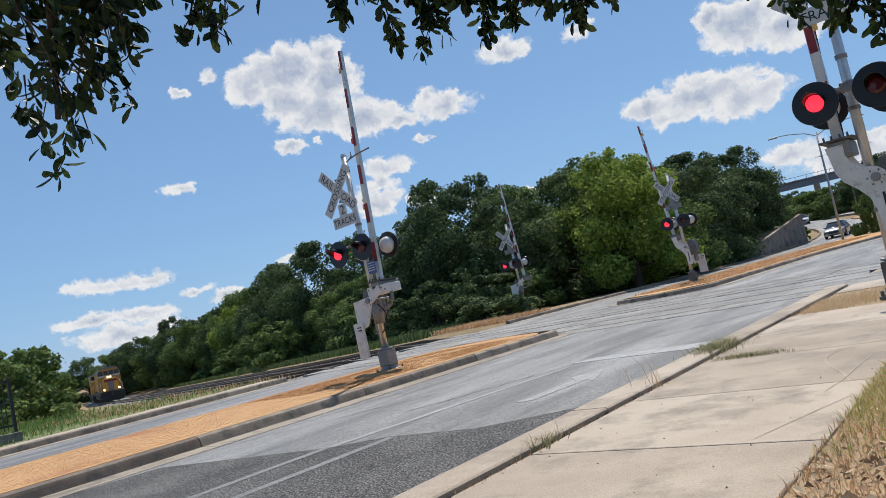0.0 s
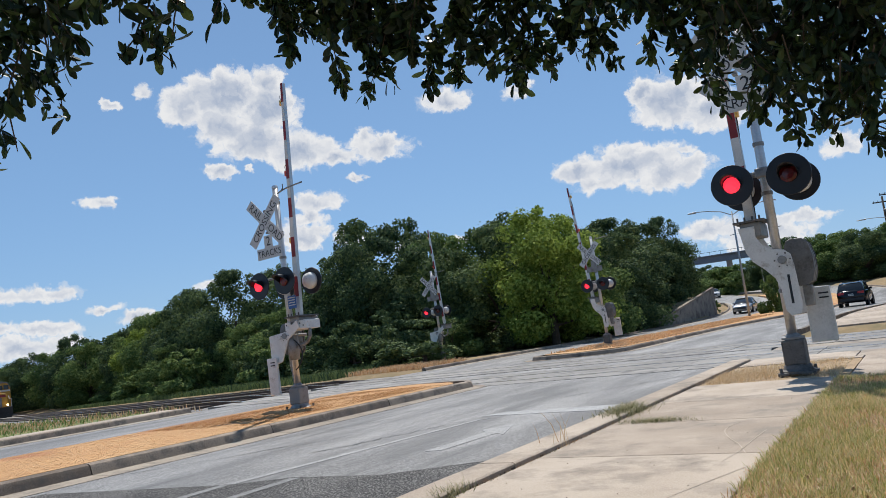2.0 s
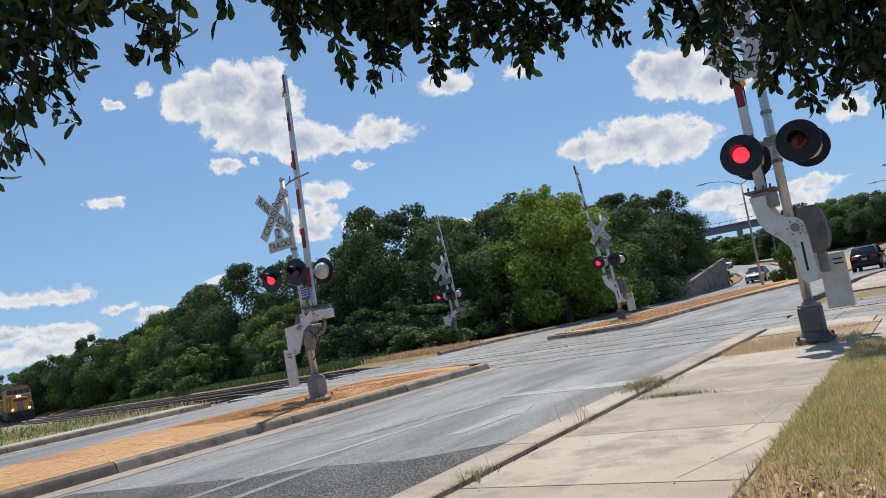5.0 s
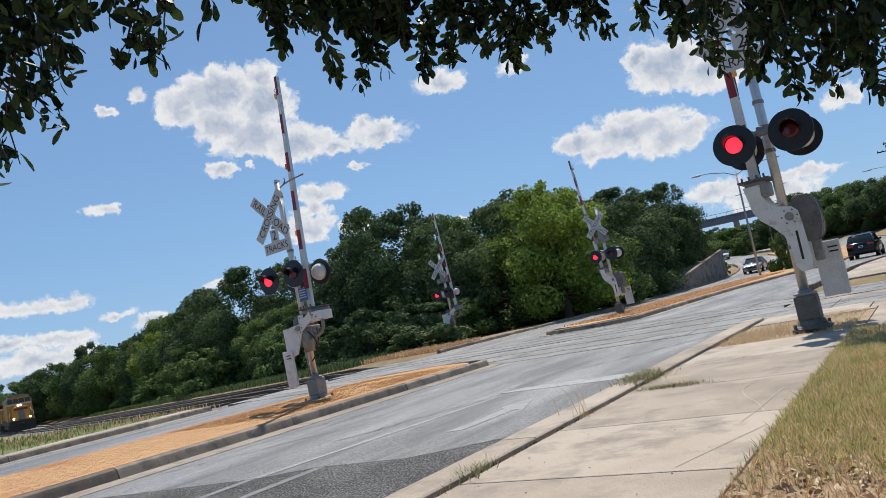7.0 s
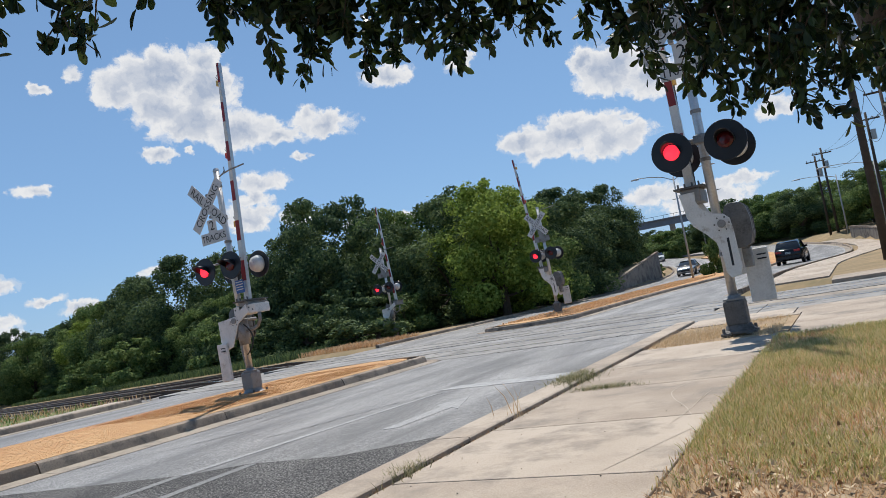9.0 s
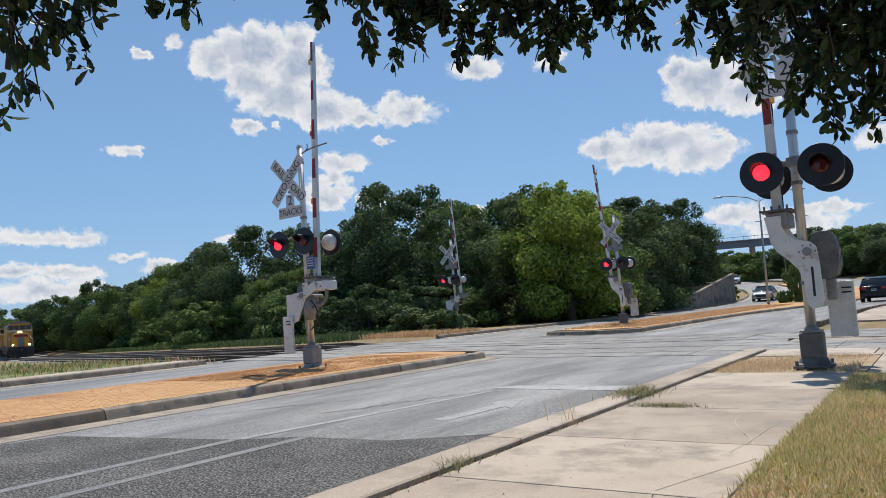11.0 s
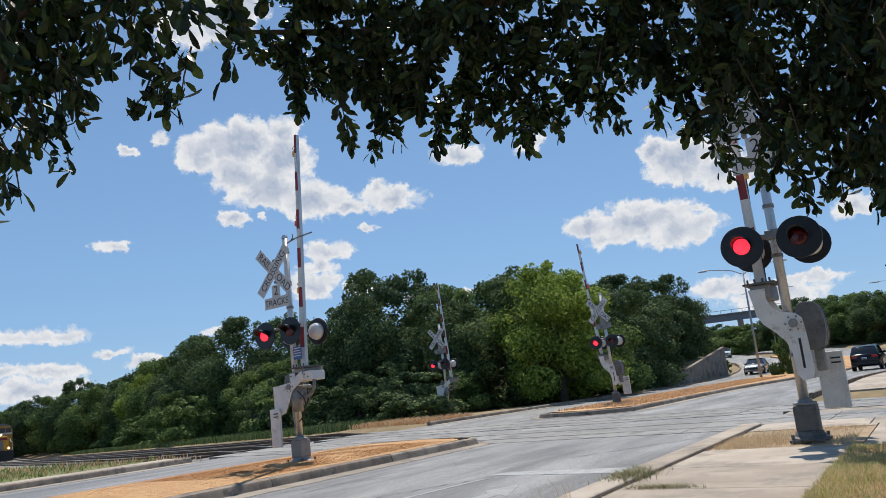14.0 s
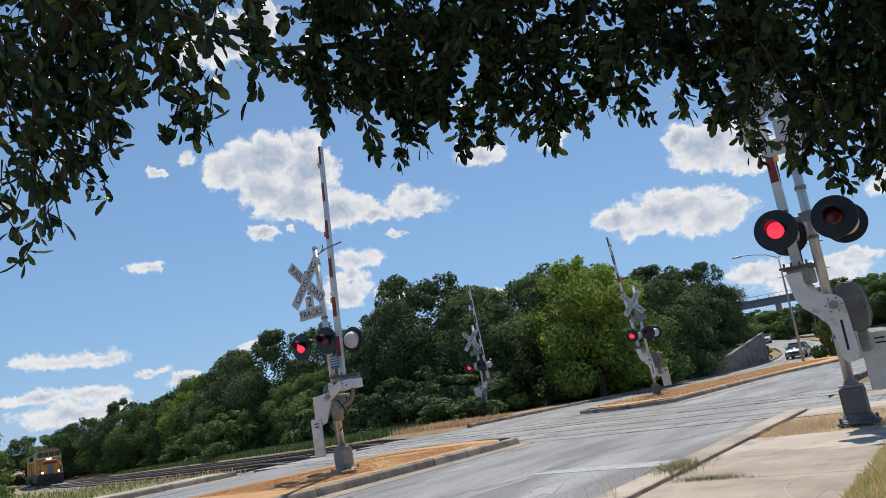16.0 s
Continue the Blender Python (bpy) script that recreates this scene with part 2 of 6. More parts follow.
WEED = material("weed_blade", [(0.09, 0.16, 0.03), (0.15, 0.24, 0.055), (0.26, 0.30, 0.10)], 0.6, 0.75, fine=0.4, per_island=0.5, translucent=0.3)
TUFT = material("tuft_blade", [(0.15, 0.155, 0.065), (0.27, 0.26, 0.12), (0.46, 0.40, 0.24)], 0.6, 0.75, fine=0.4, per_island=0.7, translucent=0.25)
LITTER = material("dead_leaf", [(0.22, 0.12, 0.06), (0.40, 0.28, 0.16), (0.55, 0.43, 0.28)], 3, 0.8, per_island=0.9)
GRIT = material("grit", [(0.07, 0.05, 0.035), (0.18, 0.13, 0.09), (0.36, 0.29, 0.21)], 3, 0.9, per_island=0.9)
BALLAST = material("ballast", [(0.16, 0.15, 0.14), (0.31, 0.29, 0.27), (0.47, 0.44, 0.41)], 3, 0.95, bump=1.0, bump_size=18, fine=0.6, per_island=0.6)
RAIL = material("rail_steel", [(0.10, 0.06, 0.045), (0.17, 0.11, 0.08)], 5, 0.6, 0.6, bump=0.2)
RAIL_TOP = material("polished_rail", [(0.55, 0.55, 0.56), (0.7, 0.7, 0.71)], 8, 0.22, 1.0)
TIE = material("sleeper_wood", [(0.05, 0.035, 0.028), (0.10, 0.075, 0.06)], 4, 0.9, bump=0.6)
PANEL = material("crossing_panel", [(0.15, 0.14, 0.13), (0.22, 0.21, 0.195), (0.28, 0.265, 0.245)], 1.4, 0.75, bump=0.4, fine=0.5, spots=((0.09, 0.085, 0.08), 2, 0.5), per_object=0.2)
WHITE = material("weathered_white_paint", [(0.50, 0.49, 0.46), (0.66, 0.65, 0.62), (0.74, 0.73, 0.70)], 3, 0.5, bump=0.15, fine=0.4, spots=((0.36, 0.31, 0.25), 4, 0.12))
ALU = material("aluminium", [(0.42, 0.42, 0.42), (0.55, 0.55, 0.55), (0.66, 0.66, 0.66)], 3, 0.42, 0.75, bump=0.15, fine=0.4)
GREY = material("grey_casting", [(0.20, 0.20, 0.195), (0.30, 0.295, 0.285)], 3, 0.55, 0.3, bump=0.35, bump_size=30, fine=0.5, spots=((0.15, 0.135, 0.12), 5, 0.45))
MACHINE = material("machine_paint", [(0.11, 0.108, 0.104), (0.17, 0.166, 0.16), (0.23, 0.225, 0.215)], 2.5, 0.55, 0.3, bump=0.3, bump_size=30, fine=0.4, spots=((0.07, 0.066, 0.06), 4, 0.45))
DARK_BASE = material("sooty_casting", [(0.10, 0.095, 0.09), (0.18, 0.17, 0.16)], 4, 0.7, 0.2, bump=0.5, bump_size=30, spots=((0.05, 0.045, 0.04), 5, 0.5))
BLACK = material("black_enamel", [(0.006, 0.008, 0.012), (0.012, 0.014, 0.019)], 4, 0.38, fine=0.4)
RED = material("red_reflective", [(0.19, 0.015, 0.02), (0.27, 0.025, 0.03)], 5, 0.45, fine=0.4)
SIGN_WHITE = material("sign_sheeting", [(0.48, 0.48, 0.47), (0.60, 0.60, 0.59)], 4, 0.45, spots=((0.36, 0.34, 0.31), 6, 0.2))
SIGN_BLACK = material("sign_letter", [(0.012, 0.012, 0.012), (0.02, 0.02, 0.02)], 4, 0.45)
BLUE = material("blue_plate", [(0.03, 0.10, 0.30), (0.04, 0.13, 0.36)], 4, 0.4)
LENS_OFF = material("red_lens", [(0.06, 0.004, 0.006), (0.09, 0.006, 0.009)], 30, 0.15)
LENS_ON = material("lit_red_lens", [(0.5, 0.02, 0.03), (0.6, 0.03, 0.04)], 30, 0.2, emit=((1.0, 0.03, 0.06), 1.5))
AMBER = material("arm_lamp", [(0.75, 0.45, 0.10), (0.8, 0.5, 0.15)], 8, 0.3)
CHALK = material("chalk", [(0.43, 0.36, 0.285), (0.47, 0.395, 0.32)], 9, 0.9)
LAMP_RED = material("arm_lamp_red", [(0.7, 0.05, 0.02), (0.8, 0.08, 0.03)], 8, 0.3)
CABLE = material("cable", [(0.012, 0.012, 0.012), (0.025, 0.025, 0.025)], 10, 0.6)
BARK = material("bark", [(0.05, 0.035, 0.025), (0.12, 0.09, 0.065)], 6, 0.9, bump=1.0, bump_size=25)
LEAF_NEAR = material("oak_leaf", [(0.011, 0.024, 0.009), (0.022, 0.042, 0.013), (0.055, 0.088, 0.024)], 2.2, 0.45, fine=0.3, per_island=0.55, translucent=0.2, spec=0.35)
LEAF_DARK = material("dark_oak_foliage", [(0.046, 0.080, 0.040), (0.086, 0.132, 0.056), (0.15, 0.20, 0.075)], 0.35, 0.8, fine=0.3, per_island=0.5, per_object=0.2, translucent=0.25, spec=0.12)
LEAF_LIGHT = material("bright_foliage", [(0.14, 0.20, 0.035), (0.23, 0.31, 0.06), (0.33, 0.41, 0.09)], 0.35, 0.8, fine=0.3, per_island=0.5, translucent=0.35, spec=0.12)
LEAF_MID = material("mixed_foliage", [(0.075, 0.13, 0.042), (0.13, 0.195, 0.06), (0.215, 0.28, 0.09)], 0.35, 0.8, fine=0.3, per_island=0.5, per_object=0.2, translucent=0.28, spec=0.12)
POLE_WOOD = material("pole_wood", [(0.035, 0.027, 0.02), (0.075, 0.058, 0.045)], 5, 0.9, bump=0.5)
STEEL_POLE = material("galvanised_steel", [(0.30, 0.31, 0.32), (0.42, 0.43, 0.44)], 4, 0.5, 0.5)
FENCE_BLACK = material("black_fence", [(0.008, 0.008, 0.009), (0.018, 0.018, 0.02)], 4, 0.5)
BRIDGE = material("bridge_paint", [(0.10, 0.14, 0.20), (0.16, 0.20, 0.27)], 0.5, 0.7)
CAR_DARK = material("dark_car_paint", [(0.006, 0.007, 0.010), (0.010, 0.011, 0.015)], 3, 0.12, 0.3)
CAR_SILVER = material("silver_car_paint", [(0.42, 0.42, 0.42), (0.50, 0.50, 0.50)], 3, 0.25, 0.7)
CAR_WHITE = material("white_car_paint", [(0.70, 0.70, 0.69), (0.78, 0.78, 0.77)], 3, 0.2)
CAR_GLASS = material("car_glass", [(0.012, 0.015, 0.018), (0.02, 0.024, 0.028)], 3, 0.05)
TYRE = material("tyre", [(0.012, 0.012, 0.012), (0.025, 0.025, 0.025)], 8, 0.85)
RIM = material("alloy_rim", [(0.5, 0.5, 0.51), (0.62, 0.62, 0.63)], 5, 0.28, 0.9)
TAIL = material("tail_light", [(0.35, 0.012, 0.015), (0.45, 0.02, 0.02)], 9, 0.15)
HEAD = material("headlight_glass", [(0.7, 0.72, 0.74), (0.8, 0.82, 0.84)], 9, 0.1)
LOCO_YELLOW = material("yellow_loco_paint", [(0.42, 0.21, 0.02), (0.52, 0.28, 0.035)], 0.8, 0.45, fine=0.3, spots=((0.30, 0.17, 0.03), 0.6, 0.4))
LOCO_GREY = material("grey_loco_paint", [(0.13, 0.14, 0.15), (0.20, 0.21, 0.22)], 0.8, 0.5)
LOCO_BLACK = material("loco_underframe", [(0.015, 0.015, 0.015), (0.035, 0.033, 0.03)], 1.5, 0.7)
LOCO_LAMP = material("lit_headlamp", [(0.9, 0.85, 0.7), (1.0, 0.95, 0.8)], 9, 0.2, emit=((1.0, 0.72, 0.35), 5.0))


# ---- building helpers ----
def part(name, bm, mat, parent=None, label="", smooth=False):
    me = bpy.data.meshes.new(name)
    bm.to_mesh(me)
    bm.free()
    me.materials.append(mat)
    if smooth:
        me.shade_smooth()
    ob = new(name, me)
    ob.parent = parent
    if label:
        ob["label"] = label
    return ob


def raw(name, verts, faces, mat, parent=None, label="", smooth=False):
    me = bpy.data.meshes.new(name)
    me.from_pydata(verts, [], faces)
    me.materials.append(mat)
    if smooth:
        me.shade_smooth()
    ob = new(name, me)
    ob.parent = parent
    if label:
        ob["label"] = label
    return ob


def empty(name, m, label, category, group="", kind=""):
    e = new(name)
    e.matrix_world = m
    return tagged(e, label, category, group, kind)


def box(x0, y0, z0, x1, y1, z1, bev=0.0, bm=None, rot=None):
    bm = bm or bmesh.new()
    m = Matrix.LocRotScale(((x0 + x1) / 2, (y0 + y1) / 2, (z0 + z1) / 2), rot, (abs(x1 - x0), abs(y1 - y0), abs(z1 - z0)))
    r = bmesh.ops.create_cube(bm, size=1, matrix=m)
    if bev:
        es = list({e for v in r["verts"] for e in v.link_edges})
        bmesh.ops.bevel(bm, geom=es, offset=bev, segments=2, affect="EDGES", profile=0.5)
    return bm


def cyl(p, q, r0, r1=None, seg=16, bm=None, caps=True):
    bm = bm or bmesh.new()
    p, q = Vector(p), Vector(q)
    d = q - p
    m = Matrix.Translation((p + q) / 2) @ d.to_track_quat("Z", "Y").to_matrix().to_4x4()
    bmesh.ops.create_cone(bm, cap_ends=caps, segments=seg, radius1=r0, radius2=r0 if r1 is None else r1, depth=d.length, matrix=m)
    return bm


def tube(points, r, seg=6, bm=None):
    bm = bm or bmesh.new()
    pts = [Vector(p) for p in points]
    rs = r if isinstance(r, (list, tuple)) else [r] * len(pts)
    rings = []
    for i, p in enumerate(pts):
        d = (pts[min(i + 1, len(pts) - 1)] - pts[max(i - 1, 0)]).normalized()
        a = d.cross(Vector((0.31, 0.17, 0.93)))
        a = a.normalized() if a.length > 1e-3 else Vector((1, 0, 0))
        b = d.cross(a)
        rings.append([bm.verts.new(p + rs[i] * (math.cos(k * math.tau / seg) * a + math.sin(k * math.tau / seg) * b)) for k in range(seg)])
    for u, v in zip(rings, rings[1:]):
        for k in range(seg):
            bm.faces.new((u[k], u[(k + 1) % seg], v[(k + 1) % seg], v[k]))
    bm.faces.new(rings[0][::-1])
    bm.faces.new(rings[-1])
    return bm


def prism(outline, y0, y1, bm=None, bev=0.0):
    """A flat outline in x and z, thick from y0 to y1."""
    bm = bm or bmesh.new()
    a = [bm.verts.new((x, y0, z)) for x, z in outline]
    b = [bm.verts.new((x, y1, z)) for x, z in outline]
    n = len(outline)
    fs = [bm.faces.new(a), bm.faces.new(b[::-1])]
    fs += [bm.faces.new((a[i], b[i], b[(i + 1) % n], a[(i + 1) % n])) for i in range(n)]
    bmesh.ops.recalc_face_normals(bm, faces=fs)
    if bev:
        es = list({e for f in fs[:2] for e in f.edges})
        bmesh.ops.bevel(bm, geom=es, offset=bev, segments=1, affect="EDGES")
    return bm


def lathe(profile, axis_m, seg=28, bm=None):
    """profile: (radius, height) pairs turned about z, then put at axis_m."""
    bm = bm or bmesh.new()
    rings = []
    for r, h in profile:
        rings.append([bm.verts.new(axis_m @ Vector((r * math.cos(k * math.tau / seg), r * math.sin(k * math.tau / seg), h))) for k in range(seg)])
    for u, v in zip(rings, rings[1:]):
        for k in range(seg):
            bm.faces.new((u[k], u[(k + 1) % seg], v[(k + 1) % seg], v[k]))
    bm.faces.new(rings[0][::-1])
    bm.faces.new(rings[-1])
    bmesh.ops.recalc_face_normals(bm, faces=bm.faces[:])
    return bm


def text_mesh(words, size, mat, m, parent, name="lettering", squeeze=1.0):
    cu = bpy.data.curves.new(name, "FONT")
    cu.body, cu.size, cu.align_x, cu.align_y, cu.extrude = words, size, "CENTER", "CENTER", 0.001
    tmp = bpy.data.objects.new(name, cu)
    scene.collection.objects.link(tmp)
    dg = bpy.context.evaluated_depsgraph_get()
    me = bpy.data.meshes.new_from_object(tmp.evaluated_get(dg))
    bpy.data.objects.remove(tmp)
    me.transform(m @ Matrix.Diagonal((squeeze, 1, 1, 1)))
    me.materials.clear()
    me.materials.append(mat)
    ob = new(name, me)
    ob.parent = parent
    return ob


def smooth01(v):
    v = min(1.0, max(0.0, v))
    return v * v * (3 - 2 * v)


# ---- ground, road, tracks ----
Z_ROAD, Z_TOP = -0.10, 0.05
KERB_R, MED_R, MED_L, KERB_L = -3.42, -8.85, -12.45, -17.75
KERB_P = -3.09


def rise(y):
    """The land climbs gently past the crossing."""
    return 0.0 if y < 60 else 0.0008 * (y - 60) ** 2 if y < 100 else 1.28 + 0.064 * (min(y, 128) - 100)


def bend_l(y):
    return 0.0 if y < 76 else -((y - 76) ** 2) / 170 if y < 130 else -17.15 - 0.635 * (y - 130)


def bend_r(y):
    bulge = 3.0 * smooth01((y - 36) / 34)
    return bulge if y < 75 else bulge - ((y - 75) ** 2) / 150 if y < 125 else bulge - 16.67 - 0.66 * (y - 125)


def edge(x, y):
    """x of a line along the road: the far ends swing to the left."""
    return x + (bend_l(y) if x < -10.6 else bend_r(y))


def track_y(x, which):
    y = (16.15 if which == 0 else 20.75) + 0.05 * (-x - 1)
    d = -12 - x
    return y + (0.0 if d < 0 else 0.0095 * d * d if d < 20 else 3.8 + 0.38 * (d - 20))


def fall(x):
    """The land falls along the tracks to the west."""
    return 0.0 if x > -20 else -0.0215 * (-20 - x) if x > -110 else -1.94 - 0.004 * (-110 - x)


def land(x, y):
    z = rise(y) + fall(x)
    corridor = edge(KERB_L, y) - 0.25 < x < edge(KERB_R, y) + 0.35
    if corridor and y < 190:
        return z - 0.35
    if -3.5 < x < 2.5 and y < 15.0:
        return -0.30
    d = min(abs(y - track_y(x, 0)), abs(y - track_y(x, 1)))
    if d < 3.2:
        z -= 0.45
    if 58 < y < 84 and -60 < x < KERB_L - 0.6:
        z += 2.5 * smooth01((y - 58) / 22) * smooth01((83 - y) / 6) * smooth01((x + 60) / 20)
    if y > 60 and x > edge(KERB_R, y) + 3.4:
        z += min(2.6, 0.5 + 0.10 * (x - edge(KERB_R, y) - 3.4)) * smooth01((118 - y) / 18)
    return z - 0.03


def build_ground():
    xs = sorted({*range(-1500, -200, 100), *range(-200, -60, 5), *[i * 1.0 for i in range(-60, 40)], *range(40, 200, 10), *range(200, 1501, 100)})
    ys = sorted({*range(-1500, -100, 100), *range(-100, -10, 10), *[i * 1.0 for i in range(-10, 75)], *range(75, 200, 4), *range(200, 1501, 100)})
    verts = [(x, y, land(x, y)) for y in ys for x in xs]
    n = len(xs)
    faces = [(j * n + i, j * n + i + 1, (j + 1) * n + i + 1, (j + 1) * n + i) for j in range(len(ys) - 1) for i in range(n - 1)]
    return tagged(raw("ground", verts, faces, LAND, smooth=True), "rough summer ground of dry grass and soil", "ground", kind="structure")


def ribbon(name, xa, xb, y0, y1, z, mat, thick=0.3, step=2.0, parent=None):
    """A strip along the road from xa to xb, with sides."""
    bm = bmesh.new()
    rows = []
    n = max(1, int((y1 - y0) / step))
    for i in range(n + 1):
        y = y0 + (y1 - y0) * i / n
        zz = z + rise(y)
        a, b = (xa(y) if callable(xa) else edge(xa, y)), (xb(y) if callable(xb) else edge(xb, y))
        rows.append([bm.verts.new((a, y, zz - thick)), bm.verts.new((a, y, zz)), bm.verts.new((b, y, zz)), bm.verts.new((b, y, zz - thick))])
    for u, v in zip(rows, rows[1:]):
        for k in range(3):
            bm.faces.new((u[k], u[k + 1], v[k + 1], v[k]))
    bm.faces.new(rows[0])
    bm.faces.new(rows[-1][::-1])
    bmesh.ops.recalc_face_normals(bm, faces=bm.faces[:])
    return part(name, bm, mat, parent)


def kerb_run(name, x, side, y0, y1, label, height=0.15, width=0.16, gutter=0.45, step=3.05, mat=None):
    """A kerb of cast lengths with rounded lips and a flat gutter; side: +1 when the road lies towards +x."""
    e = empty(name, Matrix(), label, "kerb", kind="structure")
    y, k = y0, 0
    top, foot = Z_ROAD + height, Z_ROAD
    while y < y1 - 0.05:
        ye = min(y + step, y1)
        prof = [(-width, foot - 0.2), (-width, top - 0.01), (-width + 0.015, top), (-0.055, top), (-0.015, top - 0.02), (0.0, top - 0.05), (0.03, foot + 0.012), (0.03, foot - 0.2)]
        if gutter > 0.1:
            pan = bmesh.new()
            ends = [[pan.verts.new((edge(x, yy) + side * px, yy, pz + rise(yy))) for px, pz in ((0.031, foot - 0.2), (0.031, foot + 0.013), (gutter, foot + 0.006), (gutter, foot - 0.2))] for yy in (y + 0.006, ye - 0.006)]
            for i in range(4):
                pan.faces.new((ends[0][i], ends[0][(i + 1) % 4], ends[1][(i + 1) % 4], ends[1][i]))
            pan.faces.new(ends[0])
            pan.faces.new(ends[1][::-1])
            bmesh.ops.recalc_face_normals(pan, faces=pan.faces[:])
            part("gutter_pan", pan, PAN, e, "tan concrete gutter")
        bm = bmesh.new()
        rings = []
        jog = random.uniform(-0.006, 0.006)
        for yy in (y + 0.008, ye - 0.008):
            rings.append([bm.verts.new((edge(x, yy) + side * px + jog, yy, pz + rise(yy))) for px, pz in prof])
        n = len(prof)
        for i in range(n):
            bm.faces.new((rings[0][i], rings[0][(i + 1) % n], rings[1][(i + 1) % n], rings[1][i]))
        bm.faces.new(rings[0])
        bm.faces.new(rings[1][::-1])
        bmesh.ops.recalc_face_normals(bm, faces=bm.faces[:])
        part("kerb_length", bm, mat or KERB, e)
        y, k = ye, k + 1
    return e


def road_mark(name, pts, z=Z_ROAD + 0.004, mat=None, label="", thick=0.003):
    bm = bmesh.new()
    top = [bm.verts.new((x, y, z + rise(y))) for x, y in pts]
    low = [bm.verts.new((x, y, z + rise(y) - thick)) for x, y in pts]
    n = len(pts)
    bm.faces.new(top)
    bm.faces.new(low[::-1])
    for i in range(n):
        bm.faces.new((top[i], low[i], low[(i + 1) % n], top[(i + 1) % n]))
    bmesh.ops.recalc_face_normals(bm, faces=bm.faces[:])
    return tagged(part(name, bm, mat or PAINT), label, "road marking", kind="structure")


build_ground()
tagged(ribbon("road_near", lambda y: edge(MED_R, y) - 0.1, lambda y: edge(KERB_R, y) + (0.4 if y < 20 else 0.1), -60, 190, Z_ROAD, ASPHALT), "worn grey asphalt carriageway beside the pavement", "road", kind="structure")
tagged(ribbon("road_far", lambda y: edge(KERB_L, y) - 0.1, lambda y: edge(MED_L, y) + 0.1, -60, 190, Z_ROAD, ASPHALT), "worn grey asphalt carriageway beyond the median", "road", kind="structure")
tagged(ribbon("road_crossing", -12.6, -8.6, 14.9, 25.1, Z_ROAD - 0.004, ASPHALT), "worn asphalt between the medians at the tracks", "road", kind="structure")

tagged(ribbon("path_crossing", lambda y: -3.04, lambda y: 3.0, 14.0, 22.66, Z_ROAD - 0.002, PAN), "tan concrete path across the tracks", "pavement", kind="structure")


def median(name, x0, x1, y0, y1, label, nose_start=False, nose_end=False):
    """A raised island of scorched turf with a rounded nose."""
    def half(y):
        k = 1.0
        if nose_end and y > y1 - 1.2:
            k = math.sqrt(max(0.0, 1 - ((y - (y1 - 1.2)) / 1.2) ** 2))
        if nose_start and y < y0 + 1.2:
            k = math.sqrt(max(0.0, 1 - ((y0 + 1.2 - y) / 1.2) ** 2))
        return k

    def left(y):
        c = (edge(x0, y) + edge(x1, y)) / 2
        return c + (edge(x0, y) + 0.15 - c) * half(y)

    def right(y):
        c = (edge(x0, y) + edge(x1, y)) / 2
        return c + (edge(x1, y) - 0.15 - c) * half(y)
    return tagged(ribbon(name, left, right, y0, y1, Z_TOP + 0.005, RED_SOIL, step=0.3 if y1 - y0 < 60 else 1.0), label, "median", kind="structure")


median("median_turf", MED_L, MED_R, -40, 15.2, "raised median of scorched orange turf", nose_end=True)
median("median_turf_far", MED_L, MED_R, 24.9, 110, "raised median of dry yellow turf past the tracks", nose_start=True)
kerb_run("kerb_median_near", MED_R, 1, -37.15, 14.7, "grey concrete kerb along the median")
kerb_run("kerb_median_back", MED_L, -1, -37.15, 14.7, "grey concrete kerb along the median")
kerb_run("kerb_far_island_near", MED_R, 1, 25.4, 104, "low concrete kerb of the far median")
kerb_run("kerb_far_island_back", MED_L, -1, 25.4, 104, "low concrete kerb of the far median")
kerb_run("kerb_opposite", KERB_L, 1, -37.15, 14.2, "pale concrete kerb across the road")
kerb_run("kerb_opposite_far", KERB_L, 1, 26.0, 104, "pale concrete kerb past the tracks")
kerb_run("kerb_pavement", KERB_P, -1, -25.4, 14.2, "worn concrete kerb beside the pavement", width=0.36, gutter=0.05, height=0.13, mat=CONCRETE)
kerb_run("kerb_past_tracks", KERB_R, -1, 25.0, 110, "concrete kerb on the bend past the tracks")


def nose(name, x0, x1, y, way, label):
    """The rounded kerb end of an island."""
    bm = bmesh.new()
    c, r = (x0 + x1) / 2, (x1 - x0) / 2
    prof = [(-0.16, -0.3), (-0.16, Z_TOP - 0.01), (-0.145, Z_TOP), (-0.055, Z_TOP), (-0.015, Z_TOP - 0.02), (0, Z_TOP - 0.05), (0.03, Z_ROAD + 0.0095), (0.3, Z_ROAD + 0.006), (0.3, -0.3)]
    rings = []
    for i in range(17):
        a = math.pi * i / 16
        rings.append([bm.verts.new((c + (r + px) * math.cos(a), y + way * (0.62 * r + px) * math.sin(a) * 0.72, pz)) for px, pz in prof])
    for u, v in zip(rings, rings[1:]):
        for i in range(len(prof) - 1):
            bm.faces.new((u[i], u[i + 1], v[i + 1], v[i]))
    bmesh.ops.recalc_face_normals(bm, faces=bm.faces[:])
    return tagged(part(name, bm, KERB), label, "kerb", kind="structure")


nose("kerb_nose", MED_L, MED_R, 14.7, 1, "rounded concrete nose of the median")
nose("kerb_nose_far", MED_L, MED_R, 25.4, -1, "rounded concrete nose of the far median")

